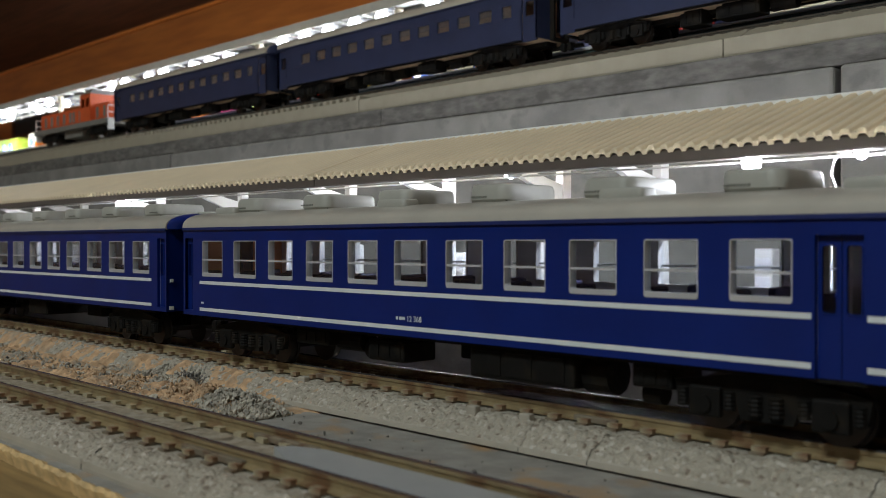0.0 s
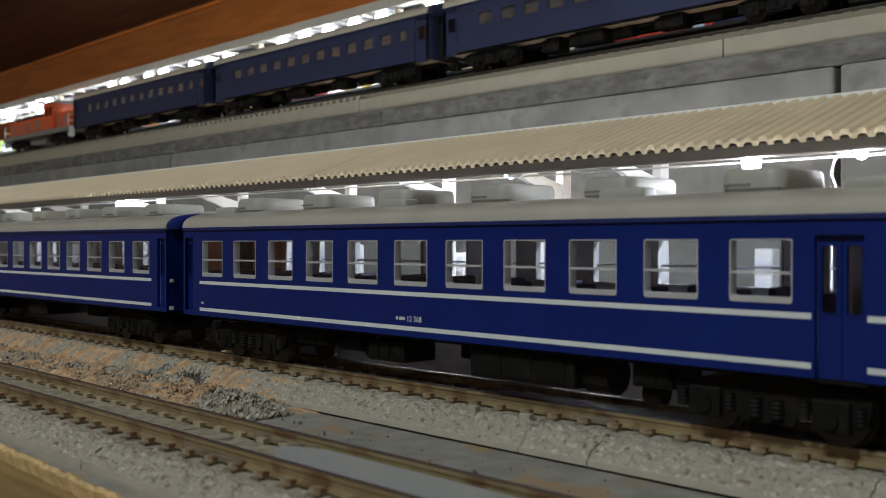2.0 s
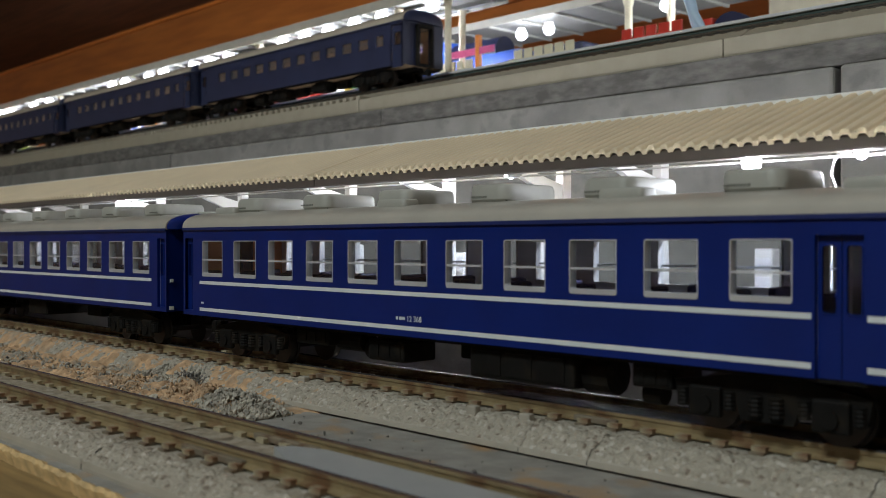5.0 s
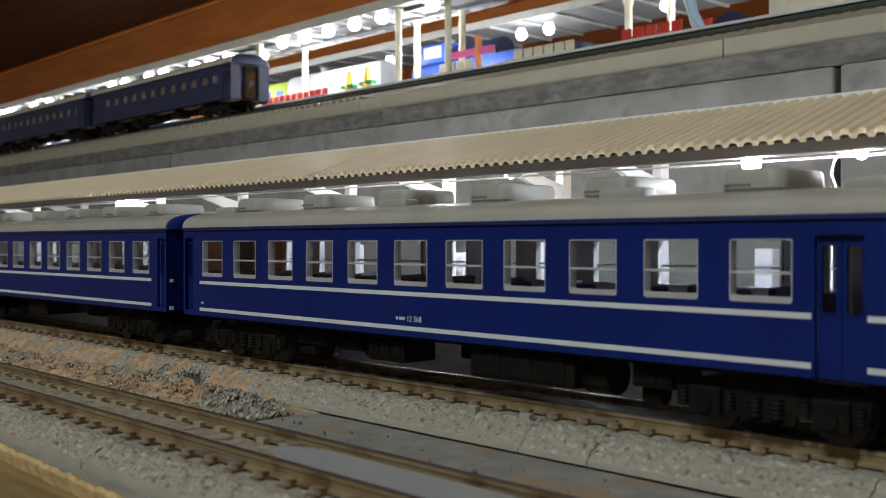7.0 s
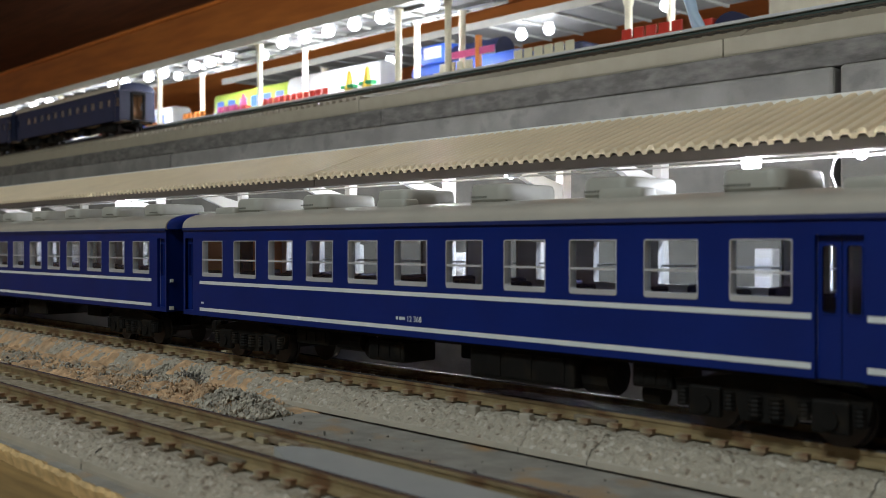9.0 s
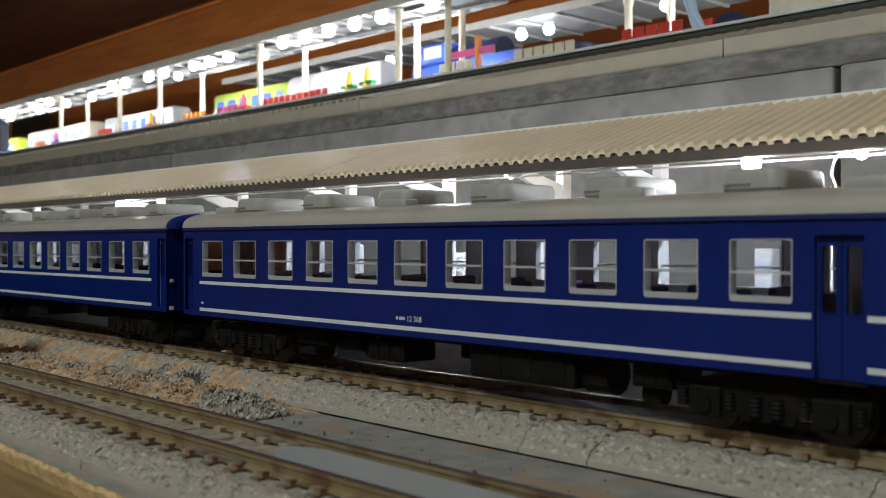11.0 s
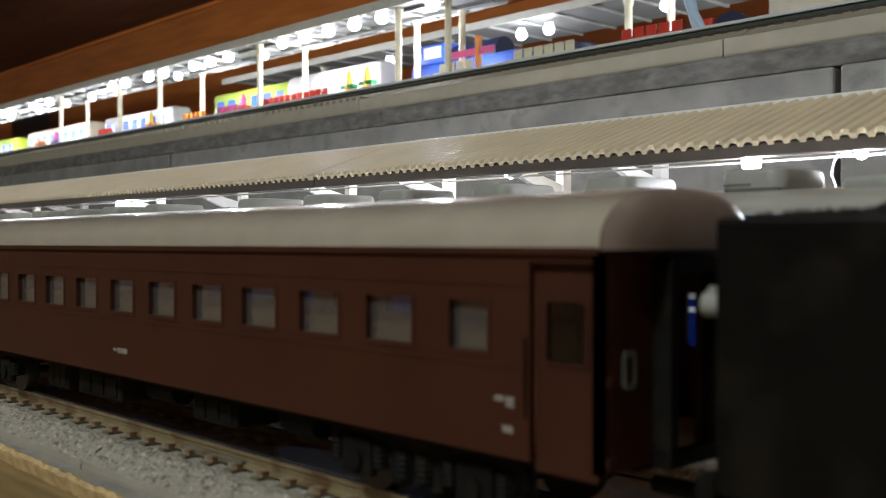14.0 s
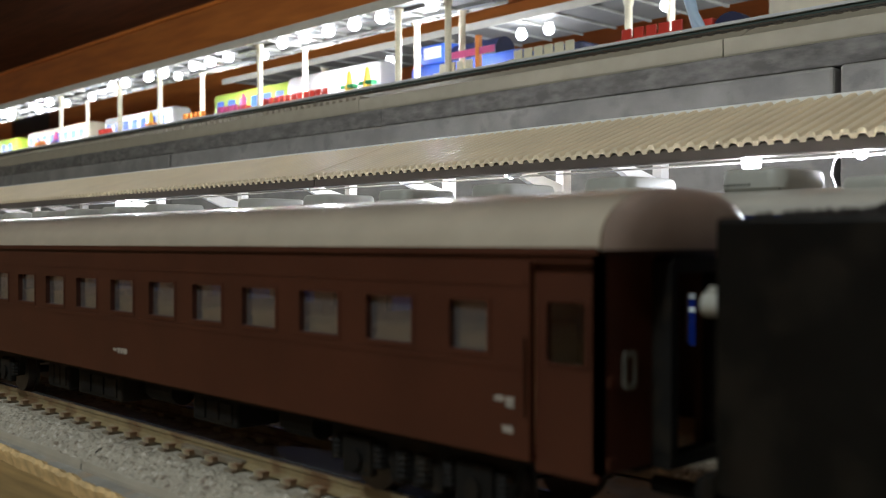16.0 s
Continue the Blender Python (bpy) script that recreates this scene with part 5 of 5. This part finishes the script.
def seat_row(x, y, n, material, label, step=0.0085):
    for i in range(n):
        s = thing("platform_chair", label, "chair", "upper platform chairs", place=(x + i * step, y, UPT))
        bm = B()
        box(bm, -0.0035, 0.0035, -0.003, 0.003, 0.005, 0.0065, 0.0005)
        part("seat", bm, material, s)
        bm = B()
        box(bm, -0.0035, 0.0035, 0.0026, 0.004, 0.0066, 0.0135, 0.0006)
        part("backrest", bm, material, s)
        bm = B()
        rod(bm, (0, 0, 0), (0, 0, 0.005), 0.0009, seg=8)
        part("pedestal", bm, M_AC, s)


def toy_vehicle(name, label, x0, x1, y, h, m_body, m_trim, wins, roof_r=0.004, wheels=True):
    v = thing(name, label, "toy vehicle", place=((x0 + x1) / 2, y, UPT))
    a = (x1 - x0) / 2
    bm = B()
    box(bm, -a, a, -0.012, 0.012, 0.005, h, roof_r)
    bd = part("body", bm, m_body, v, "", True)
    bm = B()
    box(bm, -a + 0.004, a - 0.004, -0.0124, 0.0124, 0.007, 0.0105)
    part("band", bm, m_trim, bd)
    for i in range(wins):
        wx0 = -a + 0.008 + i * (2 * a - 0.016) / wins
        bm = B()
        box(bm, wx0, wx0 + (2 * a - 0.016) / wins * 0.62, -0.0123, -0.0119, h * 0.55, h * 0.8, 0.0001)
        part("window", bm, M_TBLUE, bd)
    for k in (-0.6, 0.6):
        for s in (-1, 1):
            bm = B()
            rod(bm, (k * a, s * 0.008, 0.0045), (k * a, s * 0.0118, 0.0045), 0.0045, seg=16)
            part("wheel", bm, M_NAVY, v)
    return v


toy_vehicle("toy_railcar", "lime green toy railcar on the upper platform", -0.905, -0.762, 0.548, 0.041, M_LIME, M_YEL, 6)
toy_vehicle("toy_bus", "white toy bus with a red band", -0.775, -0.635, 0.546, 0.044, M_WHITE, M_RED, 0, 0.008)
toy_vehicle("toy_railcar", "white and lime toy railcar", -1.16, -0.99, 0.548, 0.040, M_WHITE, M_LIME, 7)
toy_vehicle("toy_railcar", "cream toy railcar with yellow band", -1.40, -1.20, 0.548, 0.042, M_CREAM, M_YEL, 8)
toy_vehicle("toy_railcar", "lime toy railcar with a white band", -1.64, -1.44, 0.548, 0.040, M_LIME, M_WHITE, 8)
toy = toy_vehicle("toy_truck", "bright blue toy truck with a navy hood", -0.605, -0.485, 0.552, 0.032, M_TBLUE, M_WHITE, 0)
bm = B()
box(bm, -0.050, -0.018, -0.011, 0.011, 0.0315, 0.048, 0.003)
tcab = part("cab", bm, M_TBLUE, toy, "", True)
bm = B()
box(bm, -0.044, -0.024, -0.0113, -0.0109, 0.036, 0.045)
part("window", bm, M_WHITE, tcab)
bm = B()
rod(bm, (-0.015, 0, 0.034), (0.035, 0, 0.034), 0.011, seg=20)
part("hood", bm, M_NAVY, toy, "", True)
toy_vehicle("toy_car", "dark blue toy car", -0.475, -0.430, 0.556, 0.03, M_NAVY, M_TBLUE, 2)
seat_row(-0.735, 0.478, 12, M_RED, "small red platform chair")
seat_row(-0.80, 0.478, 4, M_PINK, "small pink platform chair")
seat_row(-0.865, 0.478, 5, M_ORG, "small orange platform chair")
seat_row(-0.500, 0.474, 4, M_CREAM, "small cream platform chair")
seat_row(-0.430, 0.474, 6, M_CREAM, "small cream platform chair")
seat_row(-0.345, 0.474, 5, M_RED, "small red platform chair")
seat_row(-1.05, 0.478, 4, M_RED, "small red platform chair")
seat_row(-1.23, 0.478, 4, M_ORG, "small orange platform chair")
for x, y, m1, m2, lab in ((-0.775, 0.49, M_PINK, M_RED, "pink toy cone beside the seats"), (-0.615, 0.485, M_YEL, M_GRN, "yellow and green toy stand"), (-0.95, 0.49, M_YEL, M_ORG, "yellow toy cone on the platform"), (-1.19, 0.49, M_PINK, M_TBLUE, "pink toy cone on the platform"), (-0.59, 0.483, M_YEL, M_GRN, "yellow and green toy stand")):
    t = thing("toy_cone", lab, "toy", place=(x, y, UPT))
    bm = B()
    lathe(bm, (0, 0, 0), [(0.007, 0), (0.007, 0.004), (0.004, 0.006), (0.002, 0.02), (0.001, 0.024)], 14)
    part("cone", bm, m1, t, "", True)
    bm = B()
    box(bm, -0.008, 0.008, -0.003, 0.003, 0.010, 0.013, 0.0006)
    part("arm", bm, m2, t)
barrier = thing("toy_barrier", "toy level crossing barrier, orange post and pink bar", "toy", place=(-0.478, 0.49, UPT))
bm = B()
box(bm, -0.0018, 0.0018, -0.0018, 0.0018, 0, 0.032, 0.0004)
part("post", bm, M_ORG, barrier)
bm = B()
box(bm, -0.026, 0.016, -0.0012, -0.0002, 0.0185, 0.0235, 0.0006)
part("bar", bm, M_PINK, barrier)
bm = B()
box(bm, -0.006, 0.006, -0.004, 0.004, 0.0, 0.004, 0.0006)
part("base", bm, M_CREAM, barrier)
kerb = thing("low_wall", "low white wall on the upper platform", "wall")
bm = B()
box(bm, -0.50, -0.20, 0.538, 0.544, UPT, UPT + 0.021, 0.0006)
part("panel", bm, M_WHITE, kerb)
kiosk = thing("kiosk", "small red toy kiosk with a black wheel", "toy", place=(-0.318, 0.525, UPT))
bm = B()
box(bm, -0.008, 0.004, -0.006, 0.006, 0, 0.022, 0.001)
part("box", bm, M_RED, kiosk)
bm = B()
rod(bm, (0.014, -0.004, 0.012), (0.014, 0.004, 0.012), 0.012, seg=24)
part("wheel", bm, M_NAVY, kiosk)
figure = B()
rod(figure, (-0.3045, 0.492, UPT), (-0.3125, 0.492, UPT + 0.028), 0.0022, 0.0034, 12)
rod(figure, (-0.2985, 0.492, UPT), (-0.3105, 0.492, UPT + 0.020), 0.0020, 0.0030, 12)
bmesh.ops.create_icosphere(figure, subdivisions=2, radius=0.0042, matrix=Matrix.Translation((-0.3140, 0.492, UPT + 0.0315)))
tagged(part("statuette", figure, plain("pale_blue_plastic", (0.45, 0.6, 0.75)), None, "", True), "pale blue leaning plastic statuette", "statuette")
cab = thing("storage_box", "large plain cream box behind the upper platform", "box")
bm = B()
box(bm, -0.408, 0.15, 0.76, 0.95, -0.0138, 0.30, 0.002)
part("box", bm, M_CREAM, cab)


# ---------------------------------------------------------------- movement
def glide(table, t):
    """Smooth value of a table of (time, value)."""
    if t <= table[0][0]:
        return table[0][1]
    for i in range(len(table) - 1):
        (a, va), (b, vb) = table[i], table[i + 1]
        if t <= b:
            def slope(k):
                if k == 0 or k == len(table) - 1:
                    return 0.0 if abs(table[min(k + 1, len(table) - 1)][1] - table[max(k - 1, 0)][1]) < 0.004 or k == 0 else (vb - va) / (b - a)
                l = (table[k][1] - table[k - 1][1]) / (table[k][0] - table[k - 1][0])
                r = (table[k + 1][1] - table[k][1]) / (table[k + 1][0] - table[k][0])
                return 0.0 if l * r <= 0 else 2 * l * r / (l + r)
            u, d = (t - a) / (b - a), b - a
            return (2 * u**3 - 3 * u**2 + 1) * va + (u**3 - 2 * u**2 + u) * d * slope(i) + (-2 * u**3 + 3 * u**2) * vb + (u**3 - u**2) * d * slope(i + 1)
    return table[-1][1]


UP_RUN = [(0, 0), (1.0, -0.001), (1.2, -0.010), (1.5, -0.0395), (2, -0.0868), (2.5, -0.135), (3, -0.181), (3.5, -0.226), (4, -0.271), (4.5, -0.3175), (6.0, -0.471), (6.5, -0.519), (7, -0.566), (7.5, -0.6148), (8, -0.6597), (8.5, -0.7063), (9, -0.7524), (9.2, -0.7715), (9.6, -0.817), (10.2, -0.918), (11.2, -1.160), (11.8, -1.29), (12.4, -1.36), (12.8, -1.37), (16, -1.37)]
FRONT_RUN = [(0, -1.23), (7.2, -1.23), (8.0, -1.20), (8.8, -1.115), (9.6, -0.93), (10.3, -0.73), (11.3, -0.40), (11.5, -0.334), (11.6, -0.301), (11.8, -0.2355), (12.0, -0.1695), (12.2, -0.1110), (12.3, -0.0860), (12.4, -0.0592), (12.5, -0.0365), (12.6, -0.0180), (12.7, -0.0075), (12.8, -0.0025), (12.95, 0.0), (16, 0.0)]


def motions():
    times = [0.0, 0.5, 0.9] + [1 + 0.1 * i for i in range(1, 121)] + [14, 16]
    for ob in (*up_coach, diesel):
        o = ob.location.copy()
        walk(ob, [(t, pose(o.x + glide(UP_RUN, t), o.y, o.z)) for t in times])
    fine = [0.0, 3.0, 7.0] + [7.2 + i / FPS for i in range(1, 180)] + [13.5, 16.0]
    for ob in (brown, engine):
        o = ob.location.copy()
        walk(ob, [(t, pose(o.x + glide(FRONT_RUN, t), o.y, o.z)) for t in fine])
    for ob, x, y, s in drivers:
        walk(ob, [(t, pose(x, y, 0.0092) @ Matrix.Rotation(glide(FRONT_RUN, t) / 0.0092, 4, "Y") @ Matrix.Rotation(math.pi if s > 0 else 0, 4, "Z")) for t in fine])
    for ob, s in coupling:
        rows = []
        for t in fine:
            a = glide(FRONT_RUN, t) / 0.0092
            rows.append((t, pose(0.0880 - 0.0042 * math.sin(a), s * 0.0128, 0.0092 - 0.0042 * math.cos(a))))
        walk(ob, rows)


motions()
